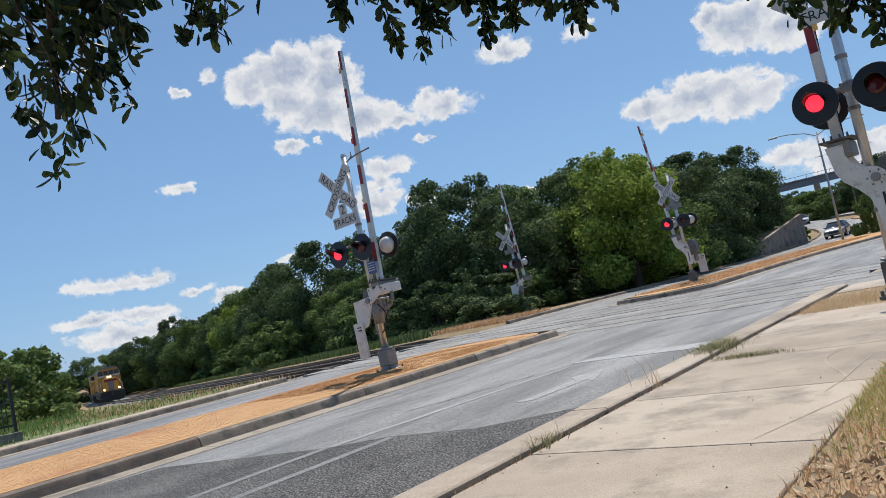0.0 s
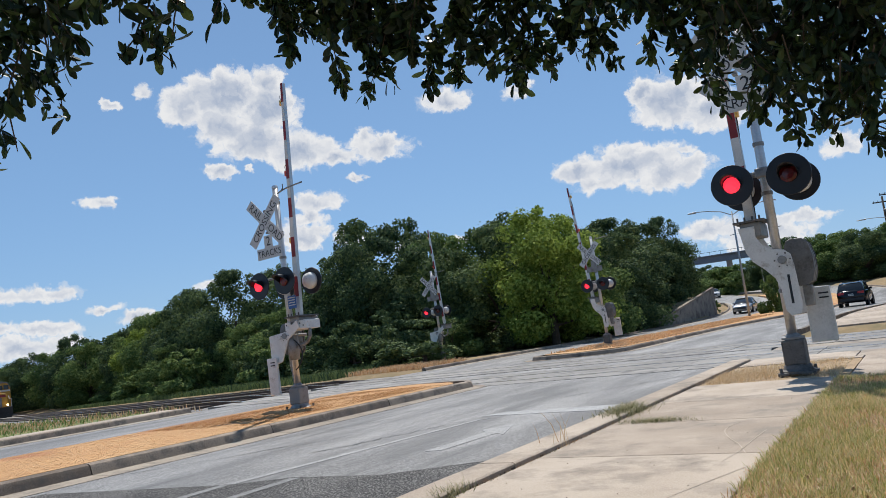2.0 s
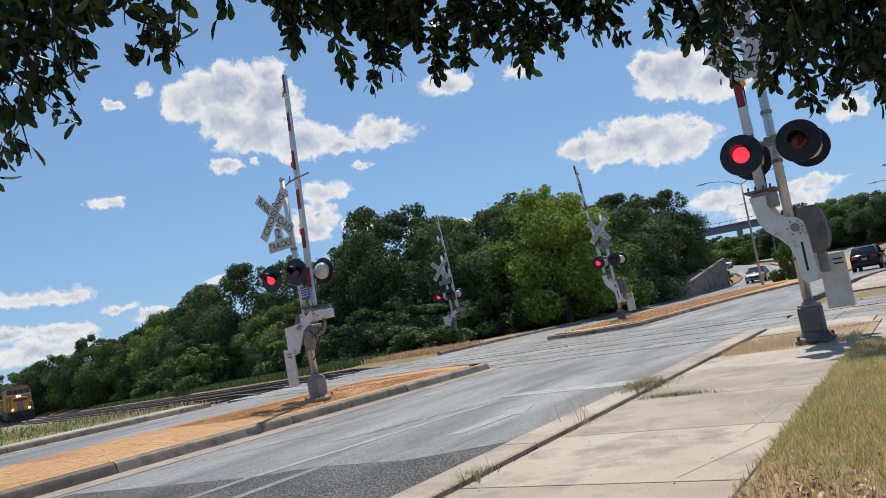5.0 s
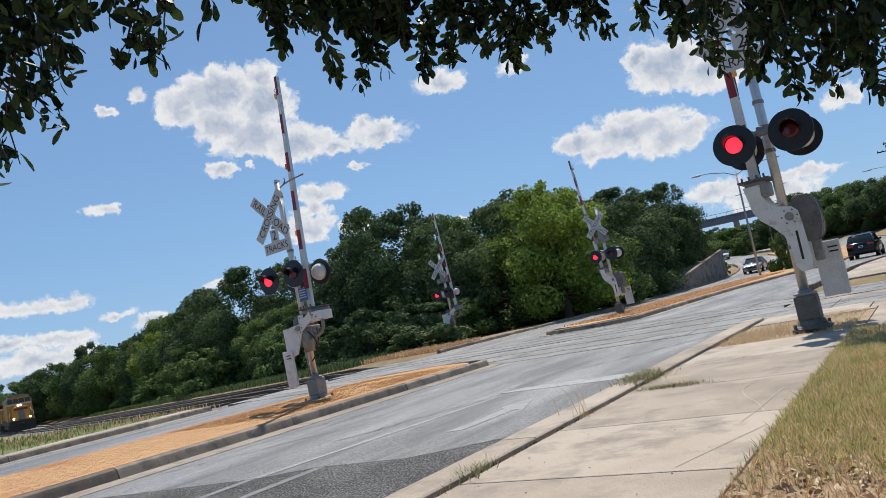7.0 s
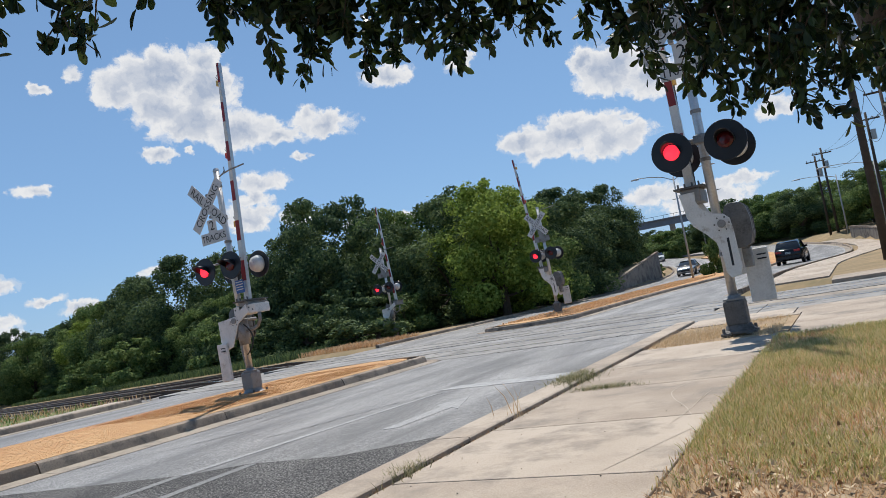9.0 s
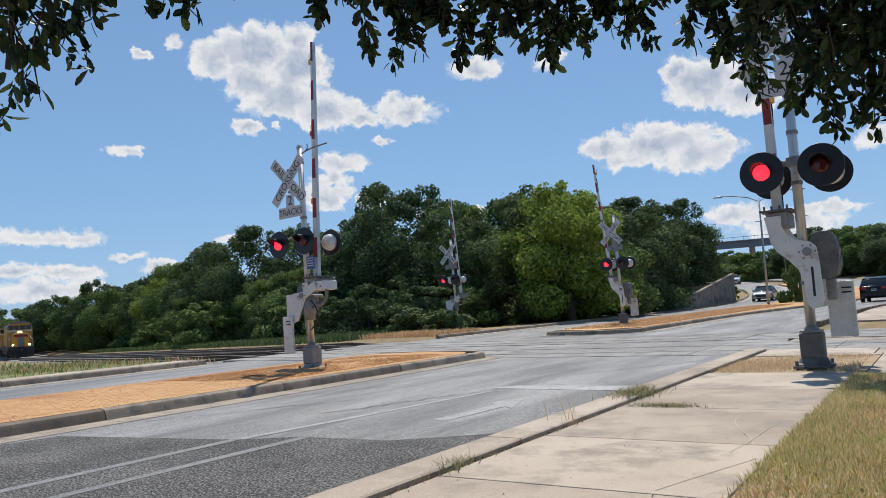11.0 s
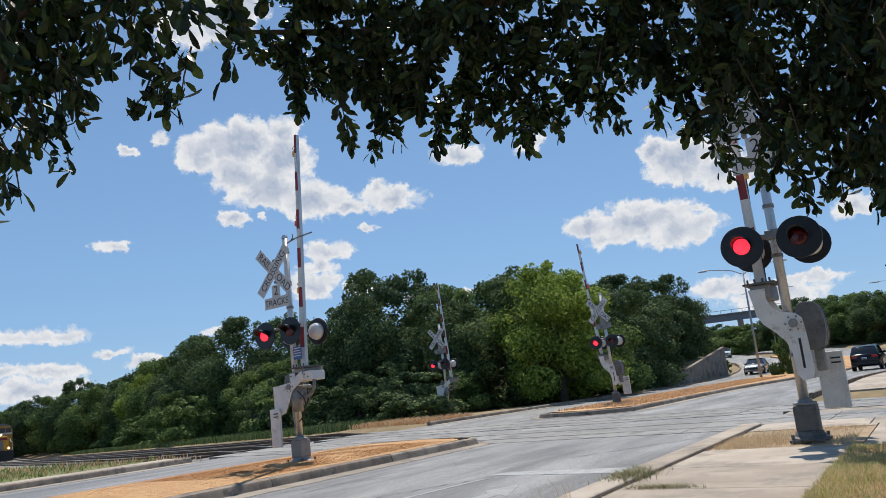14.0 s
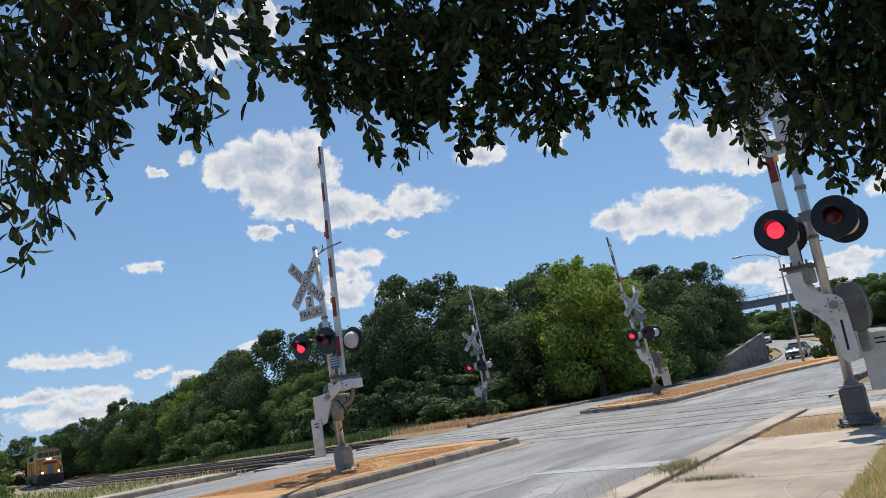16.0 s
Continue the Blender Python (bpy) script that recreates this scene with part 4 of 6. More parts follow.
def signal(x, y, mirror, label, lean=0.0, arm_tilt=0.0, back_plate=False, lit=True, up=0.0, reach=0.34, front=1, plate_x=0.0):
    """A crossing signal: mast, crossbuck, lamps and barrier machine. mirror: +1 has the barrier towards -x, -1 towards +x."""
    e = empty("crossing_signal", pose(x, y, 0.0, 0, lean, 0), label, "crossing signal", "signals of the crossing")
    s = mirror
    # base casting with junction box, on bolts
    base = part("base", box(-0.14, -0.14, 0.12, 0.14, 0.14, 0.46, 0.03), DARK_BASE if mirror > 0 else GREY, e, "sooty cast base")
    part("flange", lathe([(0.23, 0.02), (0.23, 0.05), (0.19, 0.07), (0.16, 0.13)], Matrix(), 24), DARK_BASE if mirror > 0 else GREY, base)
    part("collar", lathe([(0.10, 0.45), (0.145, 0.46), (0.145, 0.485), (0.10, 0.495), (0.075, 0.53)], Matrix(), 24), GREY, base)
    for k in range(4):
        a = math.pi / 4 + k * math.pi / 2
        bx, by = 0.26 * math.cos(a), 0.26 * math.sin(a)
        part("bolt", cyl((bx, by, -0.02), (bx, by, 0.10), 0.022, seg=6), DARK_BASE, base)
        part("foot", box(bx * 0.86 - 0.07, by * 0.86 - 0.07, 0.0, bx * 0.86 + 0.07, by * 0.86 + 0.07, 0.04, 0.01), DARK_BASE if mirror > 0 else GREY, base)
    mast = part("mast", cyl((0, 0, 0.4), (0, 0, 4.58 + up), 0.063, 0.06, 24), ALU, e, "round aluminium mast", True)
    part("mast_cap", lathe([(0.066, 4.56), (0.066, 4.59), (0.05, 4.62), (0.0, 4.63)], Matrix.Translation((0, 0, up)), 20), ALU, mast)
    for zz in (1.1, 2.42, 2.75, 3.1, 3.62, 4.25):
        part("clamp", lathe([(0.074, zz - 0.025), (0.074, zz + 0.025)], Matrix(), 20), GREY, mast)
    # crossbuck and plate
    cb = e
    cx, cy, cz = -0.12 + plate_x * 0.4, -0.19, 3.88 + up
    blade(cb, 47, [(-0.34, "RAIL"), (0.31, "ROAD")], cy, cz, cx)
    blade(cb, -47, [(0.0, "CROSSING")], cy - 0.008, cz, cx)
    part("bracket", box(cx - 0.03, cy + 0.014, cz - 0.25, cx + 0.03, -0.05, cz - 0.2), GREY, cb)
    part("bracket", box(cx - 0.03, cy + 0.014, cz + 0.2, cx + 0.03, -0.05, cz + 0.25), GREY, cb)
    zp = 3.12 + up
    tp = prism([(plate_x + a, zp + b) for a, b in ((-0.34, 0), (0.34, 0), (0.34, 0.23), (0.115, 0.23), (0.115, 0.48), (-0.115, 0.48), (-0.115, 0.23), (-0.34, 0.23))], -0.162, -0.156)
    plate = part("tracks_plate", tp, GREY if back_plate else SIGN_WHITE, e, "grey back of a plate" if back_plate else "white plate with black letters")
    if not back_plate:
        text_mesh("TRACKS", 0.19, SIGN_BLACK, Matrix.Translation((plate_x, -0.1635, zp + 0.11)) @ pose(0, 0, 0, 90), plate, squeeze=0.95)
        text_mesh("2", 0.27, SIGN_BLACK, Matrix.Translation((plate_x, -0.1635, zp + 0.35)) @ pose(0, 0, 0, 90), plate)
    # lamps on their cross arms, one pair each way
    arm = part("lamp_arm", cyl((-0.34, -0.10, 2.70), (0.34, -0.10, 2.70), 0.025, seg=10), GREY, e)
    part("lamp_arm_back", cyl((-0.34, 0.10, 2.70), (0.34, 0.10, 2.70), 0.025, seg=10, bm=None), GREY, e)
    part("junction", box(-0.09, -0.13, 2.64, 0.09, 0.13, 2.76, 0.015), GREY, arm)
    disc_unit(e, -0.35, -0.40, 2.56, -1, bool(lit))
    disc_unit(e, 0.35, -0.40, 2.56, -1, False)
    disc_unit(e, -0.37, 0.36, 2.56, 1, None)
    disc_unit(e, 0.37, 0.36, 2.56, 1, None)
    for xx in (-0.37, 0.37):
        part("lamp_bracket", tube([(xx * 0.9, -0.1, 2.70), (xx, -0.2, 2.69), (xx, -0.28, 2.62)], 0.02, 8), GREY, arm)
    # short bracket arm near the top
    part("top_bracket", tube([(0.0, 0, 4.42), (0.16, 0, 4.47), (0.34, 0, 4.50), (0.75, 0, 4.52)], 0.016, 8), GREY, mast)
    part("top_hook", tube([(0.16, 0, 4.47), (0.22, 0, 4.52), (0.22, 0, 4.60)], 0.014, 6), GREY, mast)
    # barrier machine
    shell = [(0.09, 1.22), (0.08, 1.64), (0.11, 1.73), (0.17, 1.76), (0.30, 1.75), (0.36, 1.69), (0.395, 1.52), (0.39, 1.32), (0.35, 1.19), (0.27, 1.14), (0.14, 1.15)]
    mech = part("barrier_machine", prism([(s * a, b) for a, b in shell], 0.09, 0.42, bev=0.03), MACHINE, e, "dark grey barrier machine housing")
    for y0 in (0.06, 0.24, 0.425):
        part("machine_rib", prism([(s * (0.24 + (a - 0.24) * 1.05), 1.45 + (b - 1.45) * 1.03) for a, b in shell], y0, y0 + 0.028, bev=0.006), MACHINE, mech)
    part("machine_lug", box(min(s * 0.2, s * 0.32), 0.16, 0.86, max(s * 0.2, s * 0.32), 0.3, 1.14, 0.02), GREY, mech)
    outline = [(-0.64, 2.00), (-0.32, 2.00), (-0.33, 1.86), (-0.24, 1.74), (-0.06, 1.66), (0.10, 1.63), (0.17, 1.56), (0.19, 1.40), (0.21, 0.88), (0.17, 0.78),
               (0.06, 0.76), (0.00, 0.84), (-0.02, 1.12), (-0.09, 1.27), (-0.25, 1.40), (-0.46, 1.53), (-0.56, 1.66), (-0.60, 1.84)]
    tall = front > 0
    if not tall:
        outline = [(0.50, 1.54), (0.06, 1.58), (-0.30, 1.78), (-0.36, 1.62), (-0.02, 1.42), (0.05, 1.28), (0.2, 1.0), (0.50, 0.92)]
    for yy, nm in ((-0.13, "support_arm"), (0.47, "support_arm"))[:2 if tall else 1]:
        sa = part(nm, prism([(s * (a * 0.66 if a < 0 and tall else a), b) for a, b in outline], yy - 0.014, yy + 0.014, bev=0.006), WHITE, e, "white S-shaped barrier arm bracket")
        if tall:
            part("slot", box(min(s * 0.085, s * 0.115), yy - 0.017, 0.92, max(s * 0.085, s * 0.115), yy + 0.017, 1.30), BLACK, sa)
        part("hub", cyl((s * 0.06, yy - 0.045, 1.50), (s * 0.06, yy + 0.045, 1.50), 0.055, seg=18), GREY, sa)
        for k in range(6):
            a = k * math.tau / 6
            part("bolt", cyl((s * 0.06 + 0.095 * math.cos(a), yy - 0.022, 1.50 + 0.095 * math.sin(a)), (s * 0.06 + 0.095 * math.cos(a), yy + 0.022, 1.50 + 0.095 * math.sin(a)), 0.012, seg=6), DARK_BASE, sa)
    part("shaft", cyl((s * 0.06, -0.13, 1.50), (s * 0.06, 0.47, 1.50), 0.03, seg=12), GREY, mech)
    w0, w1 = (0.16, 0.49) if tall else (0.30, 0.56)
    cw = part("counterweight", box(min(s * w0, s * w1), -0.22 if front < 0 else 0.49, 0.36, max(s * w0, s * w1), -0.16 if front < 0 else 0.55, 1.10, 0.012), WHITE, e, "white steel counterweight plate")
    for zz in (0.94, 1.0):
        part("stripe", box(min(s * 0.34, s * 0.46), -0.227 if front < 0 else 0.483, zz, max(s * 0.34, s * 0.46), -0.22 if front < 0 else 0.49, zz + 0.02), BLACK, cw)
    # conduit and cable loops
    if not tall:
        part("conduit", tube([(s * 0.10, 0.12, 1.0), (s * 0.16, 0.05, 0.85), (s * 0.12, 0.03, 0.7), (s * 0.07, 0, 0.5)], 0.022, 8), GREY, mech)
        loop = [(-s * (0.06 + 0.22 * math.sin(math.pi * k / 14) ** 0.8), -0.06, 1.42 - 0.62 * k / 14) for k in range(15)]
        part("cable", tube(loop, 0.013, 6), CABLE, mech)
        part("conduit", tube([(-s * 0.50, 0.0, 1.58), (-s * 0.48, 0.0, 1.42), (-s * 0.40, 0.0, 1.32), (-s * 0.28, 0.0, 1.28), (-s * 0.10, 0.0, 1.27)], 0.035, 8), GREY, mech, smooth=True)
        part("lower_case", cyl((0, 0, 1.0), (0, 0, 1.5), 0.11, 0.12, 16), GREY, mech, smooth=True)
    # barrier arm with its socket, bands and lamps
    head = part("arm_socket", box(-0.13, -0.12, 1.86, 0.13, 0.46, 2.06, 0.02), GREY, e, "bolted steel arm socket")
    head.matrix_local = Matrix.Translation((-s * reach, 0, 0 if tall else -0.22))
    part("socket_plate", box(-0.2, -0.18, 2.06, 0.2, 0.4, 2.085), DARK_BASE, head)
    for bx in (-0.14, -0.05, 0.05, 0.14):
        part("bolt", cyl((bx, -0.12, 2.08), (bx, -0.12, 2.14), 0.014, seg=6), DARK_BASE, head)
    ba = new("barrier_arm")
    ba.parent = e
    ba["label"] = "raised barrier arm banded red and white"
    ba.matrix_local = Matrix.Translation((-s * reach, 0.05, 2.0 if tall else 1.8)) @ pose(0, 0, 0, 0, -s * arm_tilt, 0)
    z, k = 0.05, 0
    while z < (4.55 if tall else 4.7):
        h = 0.405
        w0, w1 = 0.066 - 0.007 * z, 0.066 - 0.007 * (z + h)
        part("arm_tube", prism([(-w0, z), (w0, z), (w1, z + h), (-w1, z + h)], -0.042, 0.042), ALU, ba, "aluminium arm tube")
        for y0, y1 in ((-0.046, -0.042), (0.042, 0.046)):
            part("band", prism([(-w0 + 0.006, z), (w0 - 0.006, z), (w1 - 0.006, z + h), (-w1 + 0.006, z + h)], y0, y1), RED if k % 2 else WHITE, ba, "red band" if k % 2 else "white band")
        z, k = z + h, k + 1
    for zz, mt in ((1.55, AMBER), (2.95, LAMP_RED), (4.45, AMBER)):
        part("arm_lamp", box(s * 0.075 - 0.03, -0.04, zz, s * 0.075 + 0.03, 0.04, zz + 0.12, 0.015), mt, ba, "small barrier lamp")
        part("lamp_wire", tube([(s * 0.07, 0.0, zz + 0.12), (s * 0.12, 0, zz + 0.2), (s * 0.08, 0, zz + 0.24)], 0.006, 5), CABLE, ba)
    wire = [(s * (0.062 - 0.006 * zz) + s * 0.012 * math.sin(zz * 5), 0.02, zz) for zz in [0.1 + 0.15 * i for i in range(29)]]
    part("arm_cable", tube(wire, 0.008, 5), CABLE, ba, "black cable along the arm")
    return e


sig_r = signal(-1.51, 10.87, 1, "aluminium railway crossing signal with barrier beside the pavement", 0.0, 0.6, up=0.46, reach=0.27)
sig_l = signal(-10.75, 11.25, -1, "aluminium railway crossing signal with barrier on the median", -1.4, 3.4, front=-1, reach=0.22, plate_x=-0.2)
bp = part("blue_plate", box(0.08, -0.09, 2.02, 0.30, -0.08, 2.28, 0.004), BLUE, sig_l, "small blue notice plate")
for zz in (2.08, 2.13, 2.18, 2.23):
    part("bar", box(0.10, -0.094, zz, 0.28, -0.09, zz + 0.018), SIGN_WHITE, bp)
part("machine_tray", box(-0.05, -0.12, 1.58, 0.52, 0.30, 1.76, 0.012), WHITE, sig_l, "white perforated barrier tray")
for k in range(6):
    part("tray_hole", cyl((0.0 + 0.09 * k, -0.126, 1.70 - 0.05 * (k % 2)), (0.0 + 0.09 * k, -0.11, 1.70 - 0.05 * (k % 2)), 0.016, seg=8), BLACK, sig_l)
signal(-11.3, 30.2, 1, "weathered railway crossing signal on the far median", -1.2, 4.0, True)
signal(-20.6, 31.9, -1, "weathered railway crossing signal across the tracks", -1.6, -2.0, True, front=-1)


# ---- far things along the road ----
def street_lamp(x, y, h, arms, label):
    e = empty("street_lamp", pose(x, y, rise(y)), label, "street lamp", "lamps along the road")
    part("pole", cyl((0, 0, -0.3), (0, 0, h), 0.10, 0.06, 12), STEEL_POLE, e, smooth=True)
    for dx, dy in arms:
        a = part("arm", tube([(0, 0, h - 0.3), (dx * 0.3, dy * 0.3, h + 0.1), (dx * 0.7, dy * 0.7, h + 0.32), (dx, dy, h + 0.38)], 0.035, 8), STEEL_POLE, e)
        part("head", cyl((dx, dy, h + 0.36), (dx * 1.25, dy * 1.25, h + 0.34), 0.09, 0.05, 10), STEEL_POLE, a)
    return e


street_lamp(-11.7, 62.5, 8.4, ((-2.6, -0.5), (2.6, 0.5)), "tall double-armed steel street lamp on the median")
street_lamp(-21.0, 128.0, 9.0, ((-3.2, 0.4), (3.2, -0.4)), "distant double-armed steel street lamp")
street_lamp(3.0, 84.0, 7.6, ((-4.0, 0.2),), "steel street lamp reaching over the bend")
street_lamp(-0.5, 100.0, 7.4, ((-3.8, 0.2),), "steel street lamp reaching over the bend")


def utility_pole(x, y, h, z, lean, label):
    e = empty("utility_pole", pose(x, y, z, lean, 0, 12), label, "utility pole", "poles beside the road")
    part("pole", cyl((0, 0, -0.5), (0, 0, h), 0.17, 0.11, 12), POLE_WOOD, e, smooth=True)
    c = part("crossarm", box(-1.1, -0.06, h - 0.75, 1.1, 0.06, h - 0.62), POLE_WOOD, e)
    for dx in (-1.0, -0.5, 0.5, 1.0):
        part("insulator", cyl((dx, 0, h - 0.62), (dx, 0, h - 0.45), 0.05, 0.03, 8), GREY, c)
    part("transformer", cyl((0.3, -0.2, h - 2.6), (0.3, -0.2, h - 1.7), 0.22, seg=14), STEEL_POLE, e)
    return e


POLES = [(1.0, 33.0, 10.5, 0.3), (3.6, 62.0, 10.0, 1.6), (3.0, 80.0, 10.0, 2.2), (-1.5, 103.0, 10.3, 2.2), (-2.4, 104.5, 9.6, 2.2)]
for i, (x, y, h, z) in enumerate(POLES):
    utility_pole(x, y, h, z, (-1) ** i * 0.8, "dark wooden utility pole with crossarm")


def wire(p, q, sag):
    pts = []
    for i in range(17):
        a = i / 16
        pts.append(Vector(p).lerp(Vector(q), a) - Vector((0, 0, sag * 4 * a * (1 - a))))
    tagged(part("power_line", tube(pts, 0.018, 4), CABLE), "black power line sagging between poles", "power line", "power lines")


for (ax, ay, ah, az), (bx, by, bh, bz) in zip(POLES, POLES[1:4]):
    for d in (-1.0, 0.5, 1.0):
        wire((ax + d, ay, az + ah - 0.45), (bx + d, by, bz + bh - 0.45), 0.8)
    wire((ax, ay, az + ah - 2.4), (bx, by, bz + bh - 2.4), 1.0)


def retaining_wall(name, pts, label):
    """pts: x, y, ground, top along the wall."""
    e = empty(name, Matrix(), label, "retaining wall")
    for (x0, y0, g0, t0), (x1, y1, g1, t1) in zip(pts, pts[1:]):
        d = Vector((x1 - x0, y1 - y0, 0)).normalized()
        nn = Vector((-d.y, d.x, 0)) * 0.3
        for nm, za, zb, gr, mat in (("wall_panel", (g0 - 0.5, g1 - 0.5), (t0, t1), 0.0, OLD_CONCRETE), ("coping", (t0 + 0.003, t1 + 0.003), (t0 + 0.16, t1 + 0.16), 0.07, KERB)):
            bm = bmesh.new()
            vs = []
            for z0, z1 in (za, zb):
                for (x, y, zz, sg) in ((x0, y0, z0, -gr), (x1, y1, z1, -gr), (x1, y1, z1, 1 + gr), (x0, y0, z0, 1 + gr)):
                    vs.append(bm.verts.new((x + nn.x * sg + d.x * 0.006, y + nn.y * sg + d.y * 0.006, zz)))
            bm.faces.new(vs[4:])
            bm.faces.new(vs[:4][::-1])
            for i in range(4):
                bm.faces.new((vs[i], vs[(i + 1) % 4], vs[4 + (i + 1) % 4], vs[4 + i]))
            bmesh.ops.recalc_face_normals(bm, faces=bm.faces[:])
            part(nm, bm, mat, e)
    return e


retaining_wall("retaining_wall", [(-18.1, 60.0 + 3.4 * k, 0.1, 0.35 + 0.44 * k) for k in range(7)], "stained concrete retaining wall stepping up beside the road")
retaining_wall("retaining_wall", [(edge(KERB_R, y) + 3.1, y, rise(y), rise(y) + 0.75 + 0.012 * (y - 60)) for y in range(96, 58, -4)], "low curved concrete retaining wall below the bank")


def bridge():
    e = empty("bridge", pose(-38.0, 235.0, 2.2, 0, 0, 8), "blue steel road bridge over the far road", "bridge")
    part("girder", box(-45, -0.6, 12.3, 8, 0.6, 14.2, 0.05), BRIDGE, e)
    part("deck", box(-45, -1.4, 14.2, 8, 5.0, 14.5, 0.05), BRIDGE, e)
    for x in (-28, -9, 6):
        p = part("pier", box(x - 0.8, -0.7, -1, x + 0.8, 0.7, 12.3, 0.05), OLD_CONCRETE, e)
    for i in range(18):
        part("rail_post", box(-44 + 3 * i, -1.3, 14.5, -43.9 + 3 * i, -1.2, 15.5), BRIDGE, e)
    part("hand_rail", box(-45, -1.35, 15.4, 8, -1.15, 15.5), BRIDGE, e)


bridge()


def fence():
    e = empty("fence", Matrix(), "black steel fence on a concrete footing", "fence")
    part("footing", box(-21.1, -14.0, -0.3, -20.75, 8.1, 0.22, 0.02), OLD_CONCRETE, e)
    for i in range(8):
        part("post", box(-20.96, 7.98 - 2.4 * i, 0.2, -20.89, 8.05 - 2.4 * i, 1.62, 0.004), FENCE_BLACK, e)
    for zz in (0.38, 1.5):
        part("rail", box(-20.945, -9.0, zz, -20.905, 7.99, zz + 0.05), FENCE_BLACK, e)
    for i in range(110):
        part("picket", box(-20.935, 7.85 - 0.105 * i, 0.3, -20.915, 7.87 - 0.105 * i, 1.56), FENCE_BLACK, e)


fence()


# ---- trees ----
def leaf_cloud(rng, centres, radii, n, size, flat=0.8):
    """Many small bent leaf clumps on and in a set of blobs."""
    w = np.array([r ** 2 for r in radii])
    pick = rng.choice(len(centres), n, p=w / w.sum())
    d = rng.normal(0, 1, (n, 3))
    d /= np.linalg.norm(d, axis=1)[:, None]
    rad = np.array(radii)[pick] * (rng.uniform(0.25, 1.0, n) ** 0.35) * (1 + 0.12 * rng.normal(0, 1, n))
    c = np.array(centres)[pick] + d * rad[:, None] * np.array([1, 1, flat])
    nrm = d + rng.normal(0, 0.6, (n, 3)) + np.array([0, 0, 0.35])
    nrm /= np.linalg.norm(nrm, axis=1)[:, None]
    a = np.cross(nrm, rng.normal(0, 1, (n, 3)))
    a /= np.linalg.norm(a, axis=1)[:, None]
    b = np.cross(nrm, a)
    s = size * rng.uniform(0.55, 1.35, n)[:, None]
    v = np.empty((n, 4, 3))
    v[:, 0] = c - a * s
    v[:, 1] = c + b * s * 0.55 - nrm * s * 0.12
    v[:, 2] = c + a * s
    v[:, 3] = c - b * s * 0.55 + nrm * s * 0.1
    i = np.arange(n)[:, None] * 4
    f = np.concatenate([i + np.array([0, 1, 2]), i + np.array([0, 2, 3])])
    return v.reshape(-1, 3), f


def fast_mesh(name, v, f, mat):
    me = bpy.data.meshes.new(name)
    me.from_pydata(v.tolist(), [], f.tolist())
    me.materials.append(mat)
    return me


def make_tree(seed, h, spread, mat, label, n=11000, size=0.145, name="tree", low=0.02, category="tree"):
    """A broad oak: forked trunk, limbs to each clump, uneven crown down to the ground."""
    rng = np.random.default_rng(seed)
    e = empty(name, Matrix(), label, category, "trees along the railway")
    centres, radii = [], []
    k = int(16 + spread * 4)
    for i in range(k):
        a = rng.uniform(0, math.tau)
        r = spread * math.sqrt(rng.uniform(0.0, 1.0)) * 0.85
        top = h * (1.0 - 0.42 * (r / spread) ** 2)
        z = rng.uniform(low * h, top * 0.92)
        rr = rng.uniform(0.14, 0.26) * h * 0.75
        z = min(z, top - rr * 0.7)
        centres.append((r * math.cos(a), r * math.sin(a), max(z, rr * 0.5)))
        radii.append(rr)
    for i in range(11):
        a = rng.uniform(0, math.tau)
        r = spread * rng.uniform(0, 0.65)
        rr = rng.uniform(0.05, 0.10) * h
        centres.append((r * math.cos(a), r * math.sin(a), h * (1.06 - 0.25 * (r / spread) ** 2) - rr * rng.uniform(0.4, 1.4)))
        radii.append(rr)
    v, f = leaf_cloud(rng, centres, radii, n, size)
    v[:, 2] = np.maximum(v[:, 2], 0.05)
    crown = new("crown", fast_mesh("crown", v, f, mat))
    crown.parent = e
    bm = tube([(0, 0, -0.4), (0.05, 0.02, h * 0.15), (0.15, 0.05, h * 0.32), (0.05, 0.2, h * 0.6)], [0.035 * h, 0.028 * h, 0.02 * h, 0.008 * h], 8)
    trunk = part("trunk", bm, BARK, e)
    for i in range(9):
        cx, cy, cz = centres[i]
        z0 = h * (0.14 + 0.03 * i)
        bm = tube([(0.1, 0.05, z0), (cx * 0.45, cy * 0.45, z0 + (cz - z0) * 0.6), (cx, cy, cz)], [0.012 * h, 0.008 * h, 0.003 * h], 6)
        part("limb", bm, BARK, trunk)
    return e


def grow(ob, x, y, z, s, turn):
    c = copy_thing(ob, pose(x, y, z, 0, 0, turn))
    c.scale = (s[0], s[0], s[1])
    return c


DARK = [make_tree(31, 8.0, 4.0, LEAF_DARK, "dark green live oak with a dense crown", 30000, 0.118), make_tree(32, 9.0, 3.6, LEAF_DARK, "tall dark green oak with an uneven crown", 30000, 0.118),
        make_tree(33, 7.5, 4.4, LEAF_MID, "broad green oak with low branches", 30000, 0.118)]
LIGHT = make_tree(34, 8.5, 3.8, LEAF_LIGHT, "bright yellow-green tree in full sun", 30000, 0.12)
SHRUB = make_tree(36, 3.4, 2.4, LEAF_DARK, "dark green undergrowth below the oaks", 7000, 0.11, "bush", 0.03, "bush")
BUSH = make_tree(35, 3.2, 2.2, LEAF_MID, "rounded green bush beside the road", 5000, 0.12, "bush", 0.05, "bush")
